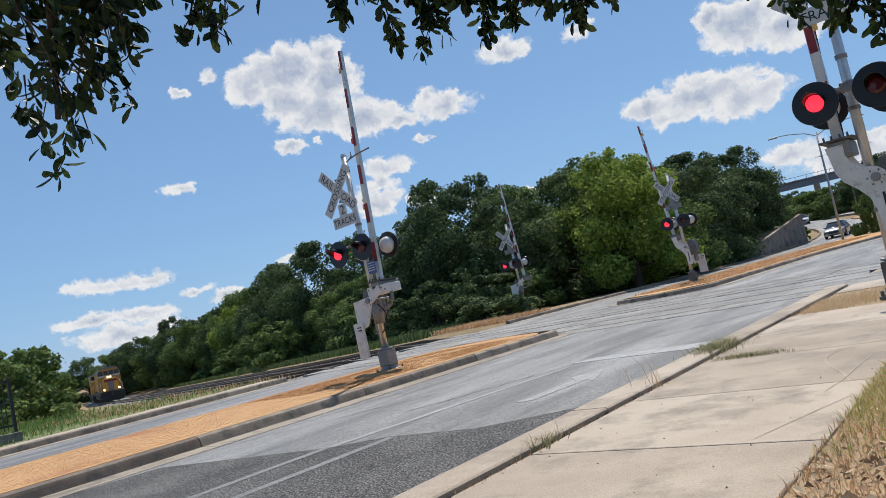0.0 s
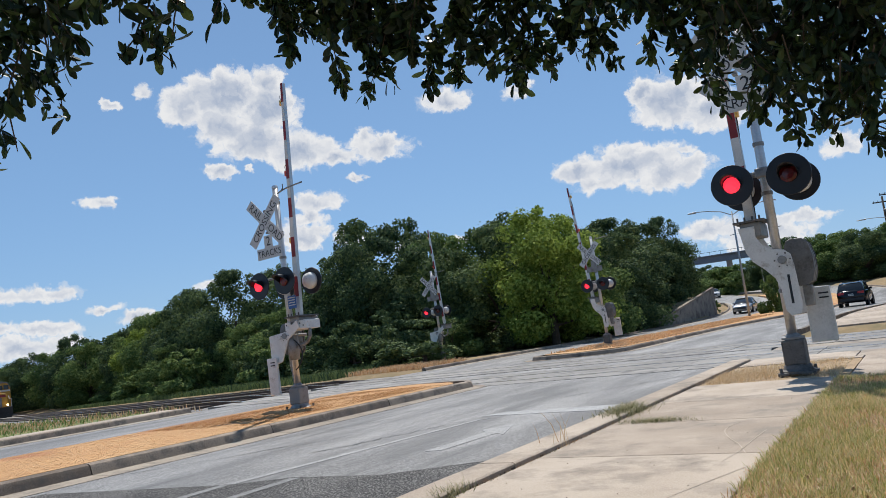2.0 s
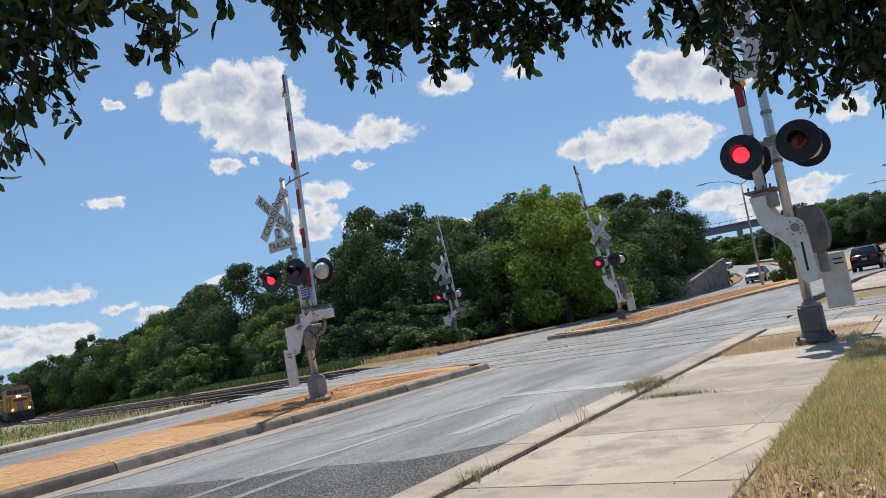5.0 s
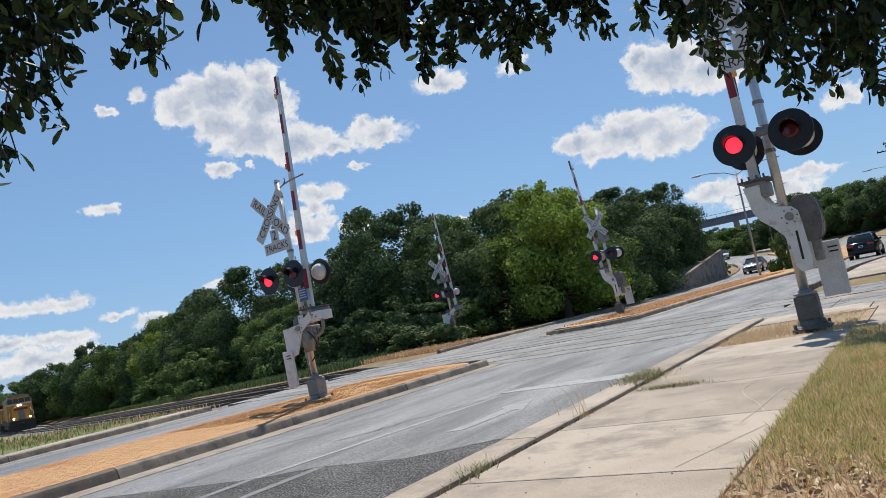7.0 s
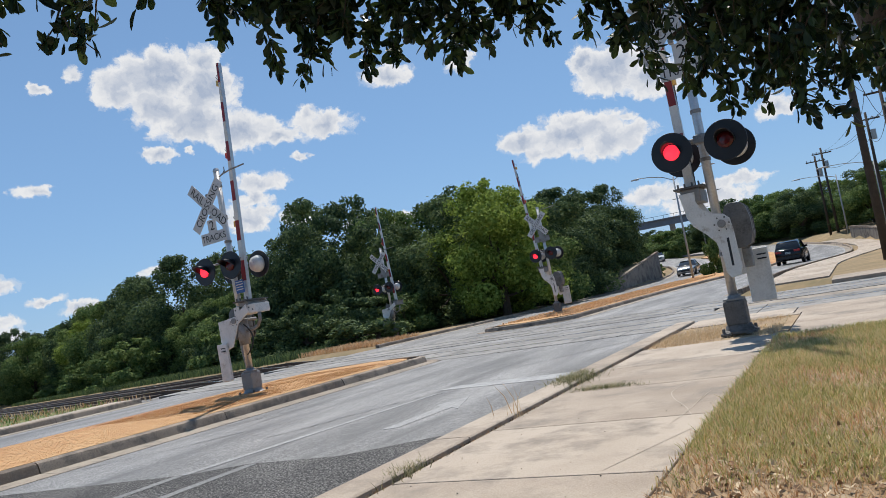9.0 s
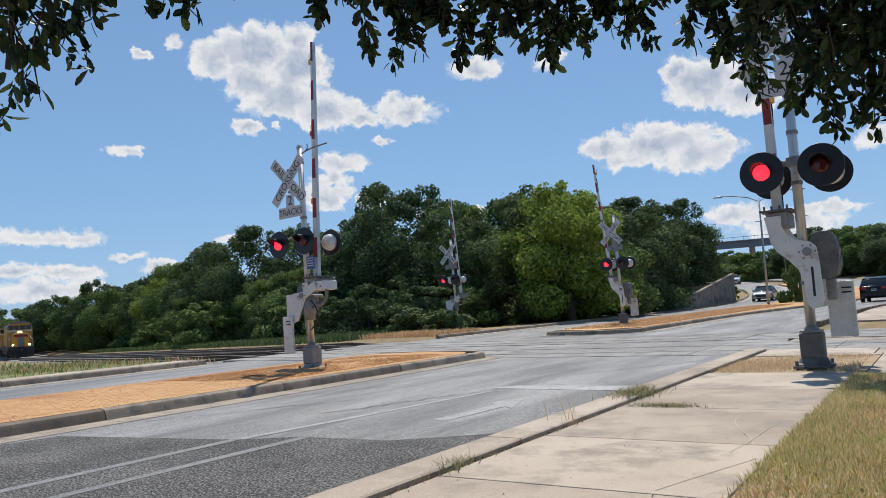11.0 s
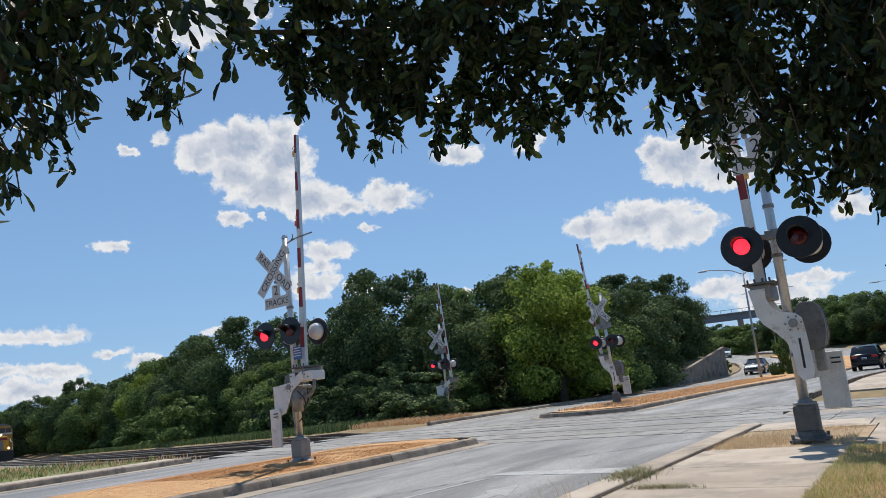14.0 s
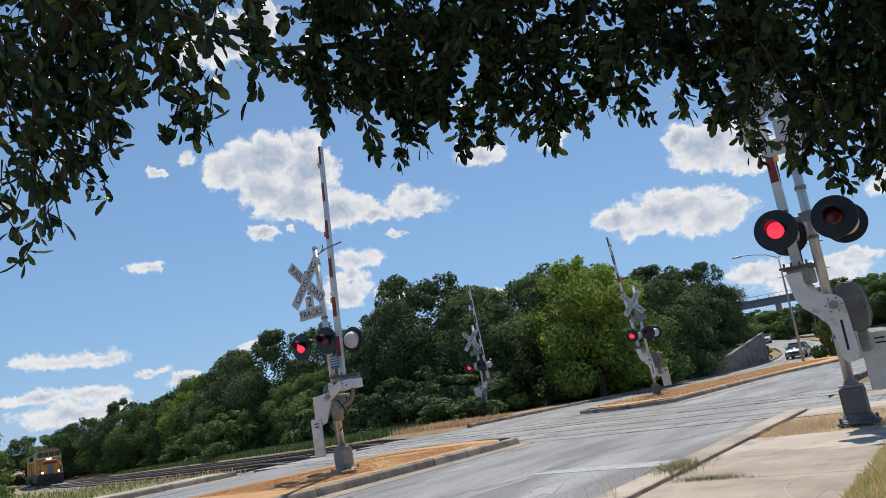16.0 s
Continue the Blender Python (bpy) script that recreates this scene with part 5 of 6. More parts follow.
# first copies stand where the originals were made
PLACES = [
    # kind, x, y, scale across, scale up, turn
    (1, -24.0, 45.5, 1.0, 0.93, 20), (0, -28.5, 44.0, 1.0, 1.0, 80), (2, -21.0, 49.5, 1.05, 1.0, 140), (0, -33.0, 42.5, 1.0, 1.17, 200),
    (1, -37.0, 44.5, 1.05, 1.0, 260), (2, -30.5, 49.0, 1.1, 1.25, 320), (2, -41.0, 42.0, 0.85, 0.72, 15), (0, -45.5, 47.0, 1.1, 1.10, 75),
    (1, -50.5, 46.0, 1.1, 1.02, 135), (2, -46.5, 43.0, 0.7, 0.62, 100), (0, -57.0, 49.0, 1.15, 1.12, 195), (1, -63.5, 51.5, 1.15, 1.05, 255),
    (0, -69.0, 55.0, 1.2, 1.15, 315), (2, -62.0, 47.5, 0.7, 0.6, 40), (2, -77.0, 58.0, 1.2, 1.05, 10), (2, -85.0, 62.0, 1.2, 1.15, 70),
    (0, -94.0, 66.0, 1.25, 1.0, 130), (2, -103.0, 72.0, 1.3, 1.12, 190), (0, -113.0, 79.0, 1.3, 1.15, 250), (2, -125.0, 86.0, 1.4, 1.22, 310),
    (0, -138.0, 92.0, 1.5, 1.1, 20), (2, -152.0, 97.0, 1.6, 1.15, 80), (0, -150.0, 80.0, 1.5, 0.95, 45), (2, -165.0, 70.0, 1.5, 1.0, 66), (0, -180.0, 60.0, 1.6, 1.0, 12),
    (0, -27.0, 53.0, 1.2, 1.30, 260), (1, -21.8, 57.0, 0.95, 1.12, 130), (0, -22.5, 61.0, 1.2, 1.3, 20), (1, -23.5, 67.5, 1.2, 1.25, 80), (0, -23.8, 75.0, 1.2, 1.22, 200),
    (2, -26.0, 83.0, 1.2, 1.2, 140), (0, -29.5, 92.0, 1.2, 1.25, 310), (1, -35.0, 101.0, 1.25, 1.2, 10), (0, -41.0, 110.0, 1.3, 1.2, 70), (2, -53.0, 122.0, 1.4, 1.2, 20),
    (0, -36.5, 52.0, 1.2, 1.47, 100), (1, -43.0, 54.0, 1.2, 1.36, 10), (0, -20.0, 153.0, 1.5, 1.2, 70), (2, -10.0, 140.0, 1.4, 1.1, 30), (2, -3.0, 122.0, 1.2, 1.0, 85),
    (0, 4.0, 128.0, 1.4, 1.1, 130), (2, 7.0, 112.0, 1.1, 0.85, 200), (0, 10.5, 98.0, 1.1, 0.95, 250), (2, 13.0, 84.0, 1.0, 0.9, 310), (0, 16.0, 72.0, 1.1, 1.0, 40),
    (2, -108.0, 68.0, 1.2, 1.0, 33), (0, -116.0, 71.0, 1.3, 1.13, 93), (2, -127.0, 75.0, 1.3, 1.05, 153), (0, -138.0, 76.0, 1.4, 1.0, 213), (2, -150.0, 77.0, 1.5, 0.95, 273), (0, -166.0, 79.0, 1.6, 0.95, 333),
    (0, -22.6, 73.0, 0.85, 1.05, 45), (1, -22.2, 79.5, 0.8, 1.08, 105), (0, -24.0, 86.0, 0.9, 1.12, 165), (1, -22.4, 66.5, 0.85, 1.12, 225), (2, -30.0, 139.0, 1.4, 0.75, 15), (0, -16.0, 150.0, 1.5, 1.0, 75), (2, -6.0, 149.0, 1.4, 1.0, 135),
    (2, 6.0, 92.0, 0.9, 0.75, 30), (0, 9.5, 84.0, 0.9, 0.8, 95), (2, 11.0, 74.0, 0.9, 0.85, 160), (0, 12.5, 65.0, 0.9, 0.9, 225), (2, 2.5, 104.0, 1.0, 0.85, 290), (0, -6.0, 116.0, 1.1, 0.85, 355), (2, -11.0, 122.0, 1.1, 0.85, 60), (0, 13.0, 55.0, 0.8, 0.8, 15),
    (0, -33.0, 146.0, 1.1, 0.85, 40), (2, -27.5, 142.0, 1.1, 0.75, 95), (0, -22.5, 140.0, 1.1, 0.8, 170), (2, -17.5, 139.0, 1.1, 0.78, 230), (0, -12.5, 136.0, 1.1, 0.8, 300),
    (2, -37.0, 150.0, 1.2, 0.85, 10), (0, -17.5, 128.0, 0.9, 0.95, 60), (2, -12.0, 126.0, 1.0, 1.0, 130), (0, -21.5, 133.0, 0.8, 0.7, 210), (0, -12.0, 170.0, 1.6, 1.2, 12), (2, 0.0, 160.0, 1.5, 1.2, 200), (2, 8.5, 74.0, 0.7, 0.6, 150),
]
for k, x, y, sx, sz, turn in PLACES:
    grow(DARK[k], x, y, land(x, y), (sx, sz * (1.2 if x < -72 else 1.05 if x < -42 else 0.97 if y < 56 else 0.80 if x < -15 and y < 79 else 0.92 if x < -15 and y < 100 else 0.92)), turn)
for x, y, sx, sz, turn in ((-19.8, 43.8, 1.0, 0.98, 0), (-21.0, 50.0, 0.75, 1.0, 70), (-23.0, 50.5, 0.9, 1.05, 150), (-81.0, 58.5, 0.9, 0.95, 40)):
    grow(LIGHT, x, y, land(x, y), (sx, sz), turn)
for x, y, sx, sz, turn in ((-30.5, 37.8, 0.8, 0.7, 10), (-38.0, 38.0, 1.2, 0.9, 60), (-50.0, 40.0, 1.2, 1.1, 120), (-25.0, 40.0, 0.9, 0.8, 180), (-19.5, 55.0, 0.5, 0.5, 240), (-58.0, 44.0, 1.2, 0.9, 200),
                           (-72.0, 51.0, 1.4, 1.0, 30), (-92.0, 62.0, 1.5, 1.0, 80), (-43.0, 16.5, 1.3, 1.25, 15), (-47.0, 19.0, 1.5, 1.35, 75), (-52.0, 17.0, 1.6, 1.5, 140), (-60.0, 20.5, 1.8, 1.6, 200),
                           (-40.0, 12.5, 1.2, 0.95, 250), (-18.9, 82.5, 0.4, 0.45, 100), (-10.3, 66.0, 0.55, 1.05, 30), (-10.9, 71.0, 0.4, 0.7, 60), (-26.0, 131.0, 1.5, 1.2, 12)):
    grow(BUSH, x, y, land(x, y), (sx, sz), turn)
rng_shrub = random.Random(8)
for i in range(20):
    x = -22.5 - 2.3 * i
    y = track_y(x, 1) + 9.5 + rng_shrub.uniform(0.0, 2.5)
    grow(SHRUB, x, y, land(x, y), (rng_shrub.uniform(0.8, 1.2), rng_shrub.uniform(0.6, 1.15)), 47 * i)
for o in (*DARK, LIGHT, BUSH, SHRUB):
    for ch in (*o.children_recursive, o):
        bpy.data.objects.remove(ch)


# ---- the oak over the camera ----
LEFT_SPRAYS = [(-2.28, 1.45, 1.85), (-2.43, 1.37, 1.76), (-2.57, 1.29, 1.68), (-2.31, 1.39, 1.99), (-2.46, 1.29, 1.96), (-2.17, 1.47, 2.05), (-2.22, 1.43, 2.08),
               (-2.09, 1.54, 2.02), (-1.97, 1.61, 2.07), (-1.94, 1.64, 1.99), (-1.81, 1.71, 2.12), (-1.75, 1.72, 2.23), (-1.96, 1.58, 2.23), (-2.1, 1.49, 2.19),
               (-2.32, 1.35, 2.15), (-2.48, 1.24, 2.14), (-1.81, 1.64, 2.37), (-1.96, 1.53, 2.44), (-2.18, 1.4, 2.34), (-2.37, 1.27, 2.34), (-2.56, 1.26, 1.84)]
MID_SPRAYS = [(-2.4, 2.38, 2.76), (-2.34, 2.45, 2.64), (-2.26, 2.54, 2.52), (-2.09, 2.67, 2.44), (-2.09, 2.73, 2.2), (-2.01, 2.8, 2.15), (-1.88, 2.87, 2.2),
              (-1.76, 2.97, 2.14), (-1.64, 3.05, 2.17), (-1.52, 3.12, 2.21), (-1.41, 3.22, 2.12), (-1.26, 3.31, 2.18), (-1.11, 3.4, 2.21), (-1.01, 3.48, 2.17),
              (-0.87, 3.57, 2.2), (-0.77, 3.63, 2.24), (-0.74, 3.68, 2.11), (-2.16, 2.6, 2.55), (-1.95, 2.8, 2.29), (-1.33, 3.24, 2.25), (-1.6, 3.05, 2.27)]
RIGHT_SPRAYS = [(-0.59, 3.55, 2.05), (-0.55, 3.61, 1.93), (-0.59, 3.6, 1.86), (-0.49, 3.68, 1.8), (-0.4, 3.73, 1.83), (-0.33, 3.79, 1.79), (-0.23, 3.87, 1.74),
                (-0.18, 3.92, 1.68), (-0.6, 3.52, 2.15), (-0.31, 3.83, 1.68), (-0.58, 3.49, 2.3), (-0.17, 3.87, 1.89), (-0.21, 3.58, 1.65), (-0.05, 3.67, 1.6), (0.0, 3.7, 1.53), (0.15, 3.79, 1.5),
                (0.1, 3.73, 1.79), (0.22, 3.92, 1.73), (0.11, 3.87, 1.65), (0.31, 4.07, 1.87), (0.3, 4.08, 1.68), (0.06, 3.7, 1.88), (0.35, 4.24, 1.55), (0.49, 4.41, 1.71)]


def overhead_oak():
    rng = np.random.default_rng(77)
    e = empty("oak_tree", Matrix(), "live oak with low drooping leafy boughs over the lawn", "tree")
    trunk = part("trunk", tube([(0.98, 5.0, -0.2), (0.88, 4.95, 0.15), (0.66, 4.85, 1.2), (0.48, 4.7, 2.2), (0.3, 4.3, 3.2), (-0.3, 3.6, 3.9)], [0.36, 0.27, 0.22, 0.20, 0.16, 0.10], 14), BARK, e, "rough dark trunk", True)

    def leaves(name, sprays, size, lift, per, back, parent, thick=5):
        V, F, T = [], [], []
        tips = []
        for (x, y, z) in sprays:
            tips.append((x, y, z, 0))
            lean_gap = (y < 2.0 and x > -1.95) or (y > 2.0 and x < -2.2)
            for j in range(1, 2 if lean_gap else thick):
                for _ in range(2):
                    tips.append((x + rng.normal(0, 0.13) + back[0] * j * 0.06, y + rng.normal(0, 0.13) + back[1] * j * 0.06, z + lift * j * rng.uniform(0.75, 1.25), j))
        for tx, ty, tz, j in tips:
            root = np.array([tx, ty, tz]) + np.array([rng.normal(0, 0.09) + back[0] * 0.1, rng.normal(0, 0.09) + back[1] * 0.1, rng.uniform(0.16, 0.30)])
            tip = np.array([tx, ty, tz + size * 0.45])
            T.append((root, tip))
            ax = tip - root
            for q in range(per):
                k = rng.uniform(0.0, 1.0) ** 0.8
                o = root + ax * k + rng.normal(0, 0.014, 3)
                d = ax / np.linalg.norm(ax) * 0.55 + rng.normal(0, 0.62, 3) + np.array([0, 0, -0.25])
                d /= np.linalg.norm(d)
                L = size * rng.uniform(0.65, 1.2)
                sd = np.cross(d, rng.normal(0, 1, 3))
                sd /= np.linalg.norm(sd)
                nn = np.cross(d, sd)
                wd = L * rng.uniform(0.19, 0.26)
                b = len(V)
                V += [o, o + d * L * 0.3 + sd * wd * 0.7 + nn * wd * 0.25, o + d * L * 0.68 + sd * wd + nn * wd * 0.2, o + d * L * 0.92 + sd * wd * 0.5, o + d * L - nn * wd * 0.2,
                      o + d * L * 0.92 - sd * wd * 0.5, o + d * L * 0.68 - sd * wd + nn * wd * 0.2, o + d * L * 0.3 - sd * wd * 0.7 + nn * wd * 0.25, o + d * L * 0.55]
                F += [(b + i, b + (i + 1) % 8, b + 8) for i in range(8)]
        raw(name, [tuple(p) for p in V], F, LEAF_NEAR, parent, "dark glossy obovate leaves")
        bm = bmesh.new()
        for root, tip in T:
            mid = (root + tip) / 2 + rng.normal(0, 0.015, 3)
            tube([root, mid, tip], [0.004, 0.003, 0.0015], 4, bm)
        tagged(part("twig_spray", bm, BARK, parent), kind="stuff")

    for nm, sprays, size, lift, per, back, thick, way in (("left_bough", LEFT_SPRAYS, 0.072, 0.13, 14, (-0.3, -0.2), 5, [(-0.3, 3.6, 3.9), (-1.2, 2.6, 3.6), (-2.0, 1.5, 2.9), (-2.4, 1.3, 2.4), (-2.5, 1.3, 1.9)]),
                                                          ("middle_bough", MID_SPRAYS, 0.070, 0.15, 48, (0.05, -0.05), 10, [(0.3, 4.3, 3.2), (-0.4, 3.9, 3.2), (-1.2, 3.4, 3.0), (-2.0, 2.8, 2.8), (-2.4, 2.4, 2.8)]),
                                                          ("right_bough", RIGHT_SPRAYS, 0.066, 0.16, 30, (0.15, 0.05), 8, [(0.48, 4.7, 2.2), (0.3, 4.3, 2.4), (-0.2, 3.9, 2.3), (-0.5, 3.7, 2.1)])):
        n = len(way)
        bough = part("bough", tube(way, [0.06 - 0.05 * i / (n - 1) for i in range(n)], 8), BARK, e, "long drooping bough")
        leaves("foliage", sprays, size, lift, per, back, bough, thick)
    # the rest of the crown, over and behind
    cs = [(rng.uniform(-3.5, 4.5), rng.uniform(-4.5, 2.6), rng.uniform(4.2, 6.5)) for _ in range(40)]
    cs += [(rng.uniform(1.9, 5.0), rng.uniform(2.2, 4.5), rng.uniform(2.8, 4.0)) for _ in range(8)]
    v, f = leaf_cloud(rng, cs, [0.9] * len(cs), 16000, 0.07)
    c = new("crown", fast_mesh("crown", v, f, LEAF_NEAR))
    c.parent = e


overhead_oak()


# ---- vehicles ----
def wheel(parent, x, y, r, side):
    m = Matrix.Translation((x, y, r)) @ pose(0, 0, 0, 0, 90 * side)
    w = part("wheel", lathe([(r * 0.62, -0.11), (r * 0.92, -0.11), (r, -0.07), (r, 0.07), (r * 0.92, 0.11), (r * 0.62, 0.10)], m, 28), TYRE, parent, "black tyre", True)
    bm = lathe([(r * 0.64, 0.04), (r * 0.64, 0.09), (r * 0.58, 0.085), (r * 0.56, 0.045), (0.0, 0.045)], m, 28)
    for k in range(5):
        a = k * math.tau / 5
        bb = box(0.0, -0.03, 0.05, r * 0.6, 0.03, 0.085)
        bmesh.ops.transform(bb, matrix=m @ pose(0, 0, 0, 0, 0, math.degrees(a)), verts=bb.verts)
        tmp = bpy.data.meshes.new("spoke")
        bb.to_mesh(tmp)
        bm.from_mesh(tmp)
        bb.free()
        bpy.data.meshes.remove(tmp)
    part("rim", bm, RIM, w, "five-spoke alloy rim")
    return w


def loft(rows, bm=None):
    """rows of (y, half width low, half width high, z low, z mid, z top): a car's shell along y."""
    bm = bm or bmesh.new()
    rings = []
    for y, wl, wm, wt, zl, zm, zt in rows:
        pts = [(-wl, zl), (-wm, zl + 0.18), (-wm, zm - 0.06), (-wm + 0.03, zm), (-wt, zt - 0.05), (-wt + 0.12, zt), (wt - 0.12, zt), (wt, zt - 0.05), (wm - 0.03, zm), (wm, zm - 0.06), (wm, zl + 0.18), (wl, zl)]
        rings.append([bm.verts.new((a, y, b)) for a, b in pts])
    n = len(rings[0])
    for u, v in zip(rings, rings[1:]):
        for i in range(n):
            bm.faces.new((u[i], u[(i + 1) % n], v[(i + 1) % n], v[i]))
    bm.faces.new(rings[0])
    bm.faces.new(rings[-1][::-1])
    bmesh.ops.recalc_face_normals(bm, faces=bm.faces[:])
    return bm


def car(x, y, z, turn, paint, suv, label, plate_back=True):
    e = empty("car", pose(x, y, z, 0, 0, turn), label, "car", "cars on the road")
    h, hl, L, w = (1.69, 1.08, 4.75, 0.94) if suv else (1.45, 0.92, 4.8, 0.91)
    r = 0.37 if suv else 0.33
    lo = 0.26 if suv else 0.2
    b = L / 2
    rows = [(-b, w * 0.80, w * 0.84, w * 0.74, lo + 0.2, hl - 0.28, hl - 0.15), (-b + 0.10, w * 0.88, w * 0.94, w * 0.84, lo + 0.05, hl - 0.06, hl + 0.03), (-b + 0.5, w * 0.95, w, w * 0.88, lo, hl, hl + 0.05),
            (0, w * 0.95, w, w * 0.88, lo, hl, hl + 0.03), (b - 1.35, w * 0.95, w, w * 0.86, lo, hl - 0.03, hl + 0.02), (b - 0.6, w * 0.93, w * 0.98, w * 0.82, lo, hl - 0.12, hl - 0.08), (b - 0.12, w * 0.84, w * 0.9, w * 0.72, lo + 0.04, hl - 0.26, hl - 0.2), (b, w * 0.7, w * 0.76, w * 0.6, lo + 0.16, hl - 0.36, hl - 0.3)]
    body = part("body", loft(rows), paint, e, smooth=True)
    if suv:
        cab = [(-b + 0.12, hl), (-b + 0.42, h - 0.1), (-b + 0.75, h - 0.03), (0.0, h), (0.55, h - 0.05), (b - 1.25, hl + 0.0)]
    else:
        cab = [(-b + 0.55, hl), (-b + 1.35, h - 0.06), (-0.4, h), (0.35, h - 0.04), (b - 1.3, hl)]
    bm = bmesh.new()
    rings = []
    for yy, zz in cab:
        k = (zz - hl) / (h - hl)
        ww = w * (0.93 - 0.20 * k)
        rings.append([bm.verts.new((a, yy, c)) for a, c in ((-w * 0.93, hl - 0.02), (-ww, zz - 0.02), (-ww + 0.1, zz + 0.02), (ww - 0.1, zz + 0.02), (ww, zz - 0.02), (w * 0.93, hl - 0.02))])
    for u, v in zip(rings, rings[1:]):
        for i in range(5):
            bm.faces.new((u[i], u[i + 1], v[i + 1], v[i]))
    bmesh.ops.recalc_face_normals(bm, faces=bm.faces[:])
    part("glasshouse", bm, CAR_GLASS, e, "dark car windows", True)
    mid = [c for c in cab if c[1] > hl + 0.3]
    bm = bmesh.new()
    rr = []
    for yy, zz in mid:
        ww = w * 0.73
        rr.append([bm.verts.new((a, yy, zz + c)) for a, c in ((-ww - 0.02, -0.06), (-ww, 0.02), (-ww + 0.12, 0.045), (ww - 0.12, 0.045), (ww, 0.02), (ww + 0.02, -0.06))])
    for u, v in zip(rr, rr[1:]):
        for i in range(5):
            bm.faces.new((u[i], u[i + 1], v[i + 1], v[i]))
    bmesh.ops.recalc_face_normals(bm, faces=bm.faces[:])
    roof = part("roof", bm, paint, e, smooth=True)
    for sx in (-1, 1):
        for yy in (-0.25, 0.55) if suv else (-0.5, 0.35):
            part("pillar", tube([(sx * w * 0.94, yy, hl - 0.02), (sx * w * 0.75, yy - 0.12, h - 0.06)], 0.03, 6), paint, roof)
        if suv:
            part("roof_rail", tube([(sx * 0.6, -b + 0.8, h - 0.02), (sx * 0.6, -b + 0.95, h + 0.055), (sx * 0.6, 0.3, h + 0.055), (sx * 0.6, 0.5, h - 0.02)], 0.018, 6), RIM, roof)
        part("mirror", box(sx * (w + 0.02) - 0.09, b - 1.75, hl + 0.02, sx * (w + 0.02) + 0.09, b - 1.6, hl + 0.17, 0.03), paint, e)
        part("tail_light", box(sx * w * 0.66 - 0.2, -b - 0.005, hl - 0.22, sx * w * 0.66 + 0.2, -b + 0.2, hl - 0.06, 0.03), TAIL, body, "red tail light")
        part("headlight", box(sx * w * 0.66 - 0.16, b - 0.32, hl - 0.4, sx * w * 0.66 + 0.16, b - 0.06, hl - 0.27, 0.03), HEAD, body, "clear headlight")
        for yy in (-b + 0.95, b - 0.95):
            wheel(e, sx * (w - 0.1), yy, r, sx)
            part("arch", lathe([(r * 1.16, -0.02), (r * 1.16, 0.03), (r * 1.02, 0.03), (r * 1.02, -0.02)], Matrix.Translation((sx * (w - 0.015), yy, r)) @ pose(0, 0, 0, 0, 90 * sx), 24), BLACK, body)
        for zz in ((hl - 0.2),):
            part("door_handle", box(sx * (w + 0.005) - 0.015, -0.1, zz, sx * (w + 0.005) + 0.015, 0.1, zz + 0.03), paint, body)
    pl = part("plate", box(-0.16, -b - 0.012, hl - 0.32, 0.16, -b + 0.0, hl - 0.17, 0.004), SIGN_WHITE, body, "licence plate with dark bars")
    part("plate_bar", box(-0.12, -b - 0.016, hl - 0.27, 0.12, -b - 0.012, hl - 0.22), BLACK, pl)
    part("bumper", box(-w * 0.8, -b - 0.03, lo + 0.12, w * 0.8, -b + 0.15, lo + 0.34, 0.05), BLACK if suv else paint, e)
    part("grille", box(-0.42, b - 0.06, hl - 0.52, 0.42, b + 0.012, hl - 0.33, 0.02), BLACK, e)
    return e


car(-4.2, 62.0, Z_ROAD + rise(62), -3, CAR_DARK, True, "black sport utility car past the tracks")
car(edge(-15.0, 79), 79.0, Z_ROAD + rise(79), 182, CAR_SILVER, False, "silver saloon car coming round the far bend")
car(edge(-15.2, 122), 122.0, Z_ROAD + rise(122), 196, CAR_WHITE, False, "small white saloon car on the far bend")


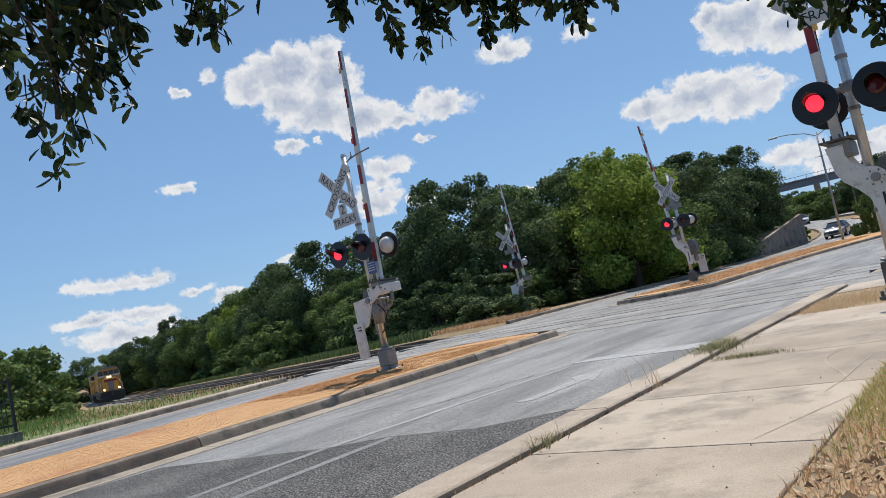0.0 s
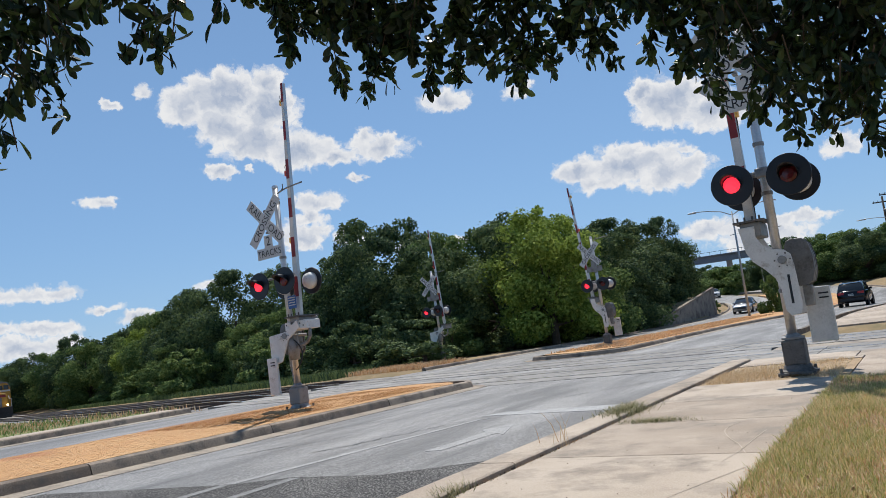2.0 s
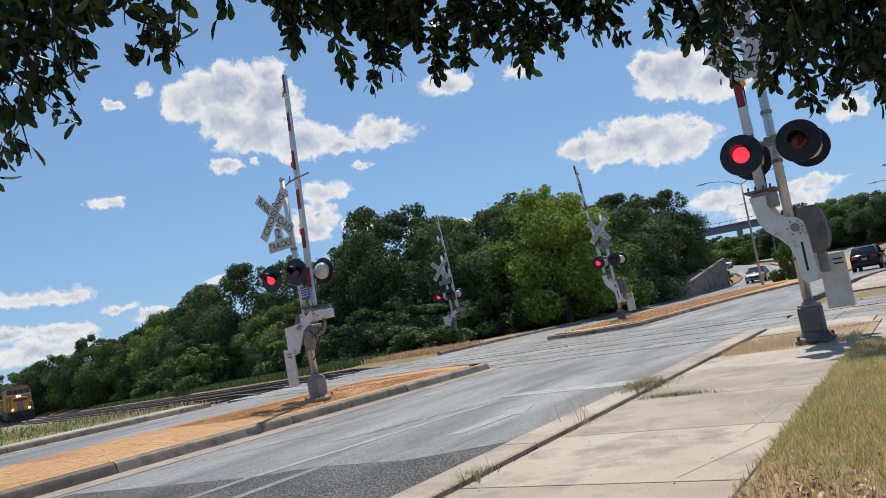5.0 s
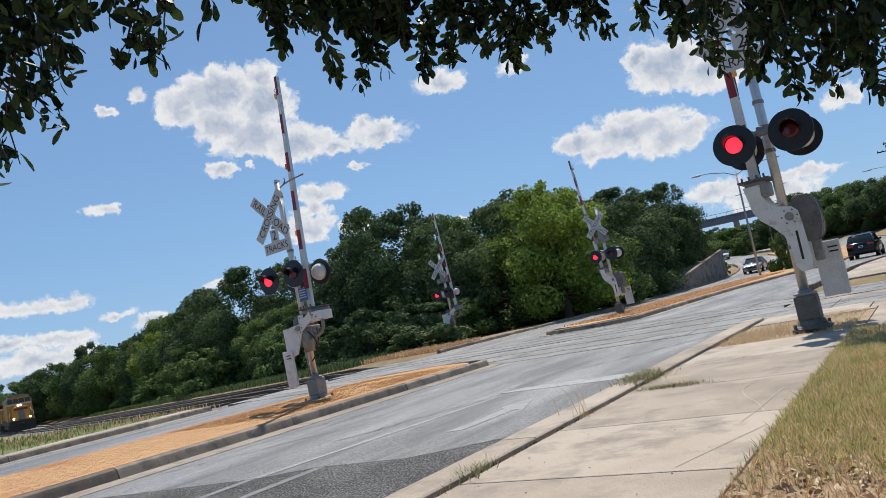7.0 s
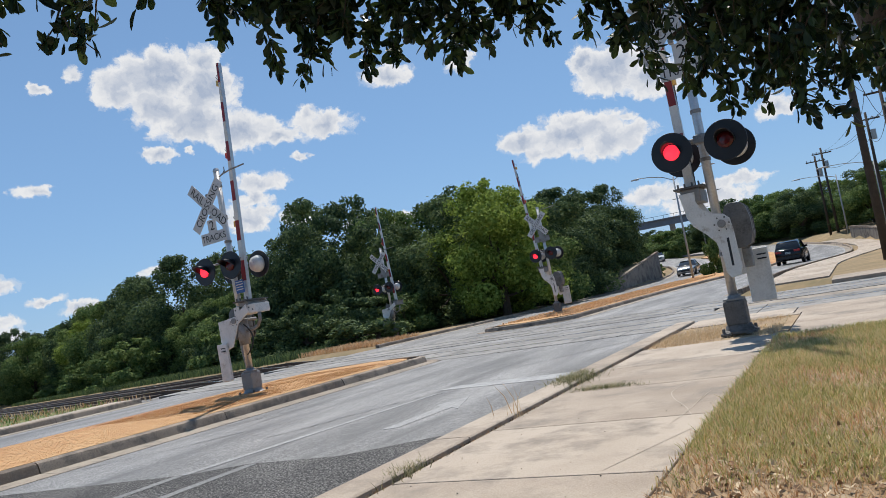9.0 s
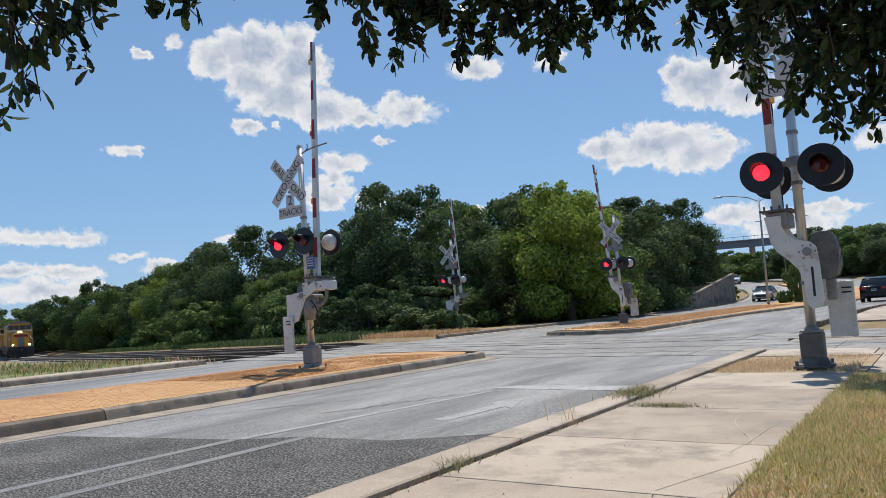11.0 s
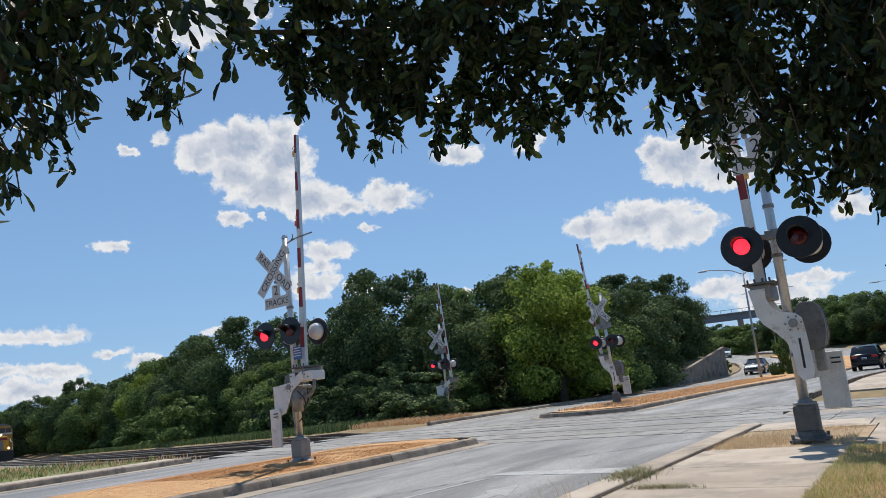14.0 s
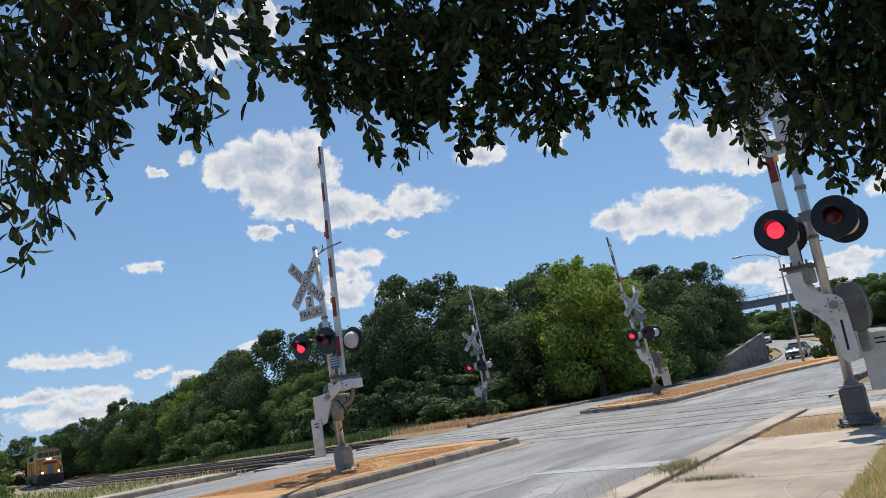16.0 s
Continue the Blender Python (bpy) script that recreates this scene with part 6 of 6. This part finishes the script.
# ---- train ----
def locomotive(x, which, label, lead=True):
    slope = track_y(x + 0.5, which) - track_y(x - 0.5, which)
    e = empty("locomotive", pose(x, track_y(x, which), fall(x) + 0.02, 0, 0, math.degrees(math.atan(slope)) - 90), label, "locomotive", "train")
    # +y is forwards
    part("underframe", box(-1.45, -21.5, 0.95, 1.45, -0.4, 1.45, 0.04), LOCO_BLACK, e)
    part("hood_body", box(-1.0, -21.0, 1.45, 1.0, -5.2, 4.3, 0.12), LOCO_YELLOW, e, "yellow engine hood")
    part("roof_band", box(-1.04, -21.0, 4.0, 1.04, -5.2, 4.55, 0.1), LOCO_GREY, e, "grey roof")
    cabm = prism([(-1.5, 1.45), (1.5, 1.45), (1.5, 3.9), (1.15, 4.6), (0.5, 4.78), (-0.5, 4.78), (-1.15, 4.6), (-1.5, 3.9)], -5.2, -2.7, bev=0.03)
    cab = part("cab", cabm, LOCO_YELLOW, e, "yellow cab")
    part("cab_roof", prism([(-1.53, 3.95), (-1.17, 4.63), (-0.5, 4.82), (0.5, 4.82), (1.17, 4.63), (1.53, 3.95), (1.45, 3.95), (1.1, 4.55), (-1.1, 4.55), (-1.45, 3.95)], -5.25, -2.6), LOCO_GREY, cab, "grey cab roof")
    for x0, x1 in ((-1.3, -0.72), (-0.62, 0.0), (0.06, 0.62), (0.72, 1.3)):
        part("cab_window", box(x0, -2.72, 3.72, x1, -2.66, 4.28, 0.02), CAR_GLASS, cab, "dark cab window")
    part("brow", box(-1.45, -2.75, 3.45, 1.45, -2.655, 3.66, 0.02), SIGN_WHITE, cab, "pale reflective band")
    nosem = prism([(-1.0, 1.45), (1.0, 1.45), (1.0, 2.9), (0.75, 3.25), (-0.75, 3.25), (-1.0, 2.9)], -2.7, -0.9, bev=0.06)
    nose_ob = part("nose", nosem, LOCO_YELLOW, e, "yellow short nose")
    part("nose_door", box(-0.35, -0.91, 1.5, 0.35, -0.87, 2.7, 0.01), LOCO_GREY, nose_ob)
    part("wing_mark", box(-0.8, -0.905, 2.75, 0.8, -0.875, 3.05, 0.01), RED, nose_ob, "red and blue wing-shaped mark")
    for dx in (-0.16, 0.16):
        part("headlamp", cyl((dx, -2.66, 3.40), (dx, -2.60, 3.40), 0.12, seg=16), LOCO_LAMP if lead else GREY, e, "lit headlamp" if lead else "")
    for dx in (-0.95, 0.95):
        part("ditch_light", cyl((dx, -0.42, 1.72), (dx, -0.34, 1.72), 0.13, seg=16), LOCO_LAMP if lead else GREY, e, "lit ditch light" if lead else "")
        part("hand_rail", tube([(dx * 1.45, -0.5, 1.45), (dx * 1.45, -0.5, 2.45), (dx * 1.3, -1.6, 2.5), (dx * 1.3, -2.7, 2.9)], 0.03, 6), SIGN_WHITE, e)
    part("front_plate", box(-1.5, -0.45, 0.45, 1.5, -0.3, 1.45, 0.04), LOCO_BLACK, e)
    pl = prism([(-1.35, 0.12), (1.35, 0.12), (1.45, 0.6), (-1.45, 0.6)], -0.3, -0.1)
    part("plough", pl, LOCO_BLACK, e, "black snow plough")
    part("coupler", box(-0.15, -0.3, 0.8, 0.15, 0.25, 1.1, 0.04), LOCO_BLACK, e)
    part("fuel_tank", box(-1.3, -14.5, 0.35, 1.3, -8.0, 0.95, 0.1), LOCO_BLACK, e)
    for yy in (-4.0, -18.0):
        part("bogie", box(-1.25, yy - 2.2, 0.35, 1.25, yy + 2.2, 0.9, 0.08), LOCO_BLACK, e)
        for k in (-1.7, 0, 1.7):
            for sx in (-1, 1):
                part("wheel", cyl((sx * 0.68, yy + k, 0.52), (sx * 0.82, yy + k, 0.52), 0.52, seg=20), LOCO_BLACK, e)
    for k in range(4):
        part("roof_fan", cyl((0, -20 + 2.2 * k, 4.55), (0, -20 + 2.2 * k, 4.68), 0.7, seg=18), LOCO_GREY, e)
    return e


locomotive(-101.0, 0, "yellow diesel locomotive with lit headlamps on the track")
locomotive(-121.5, 0, "second yellow diesel locomotive coupled behind", False)
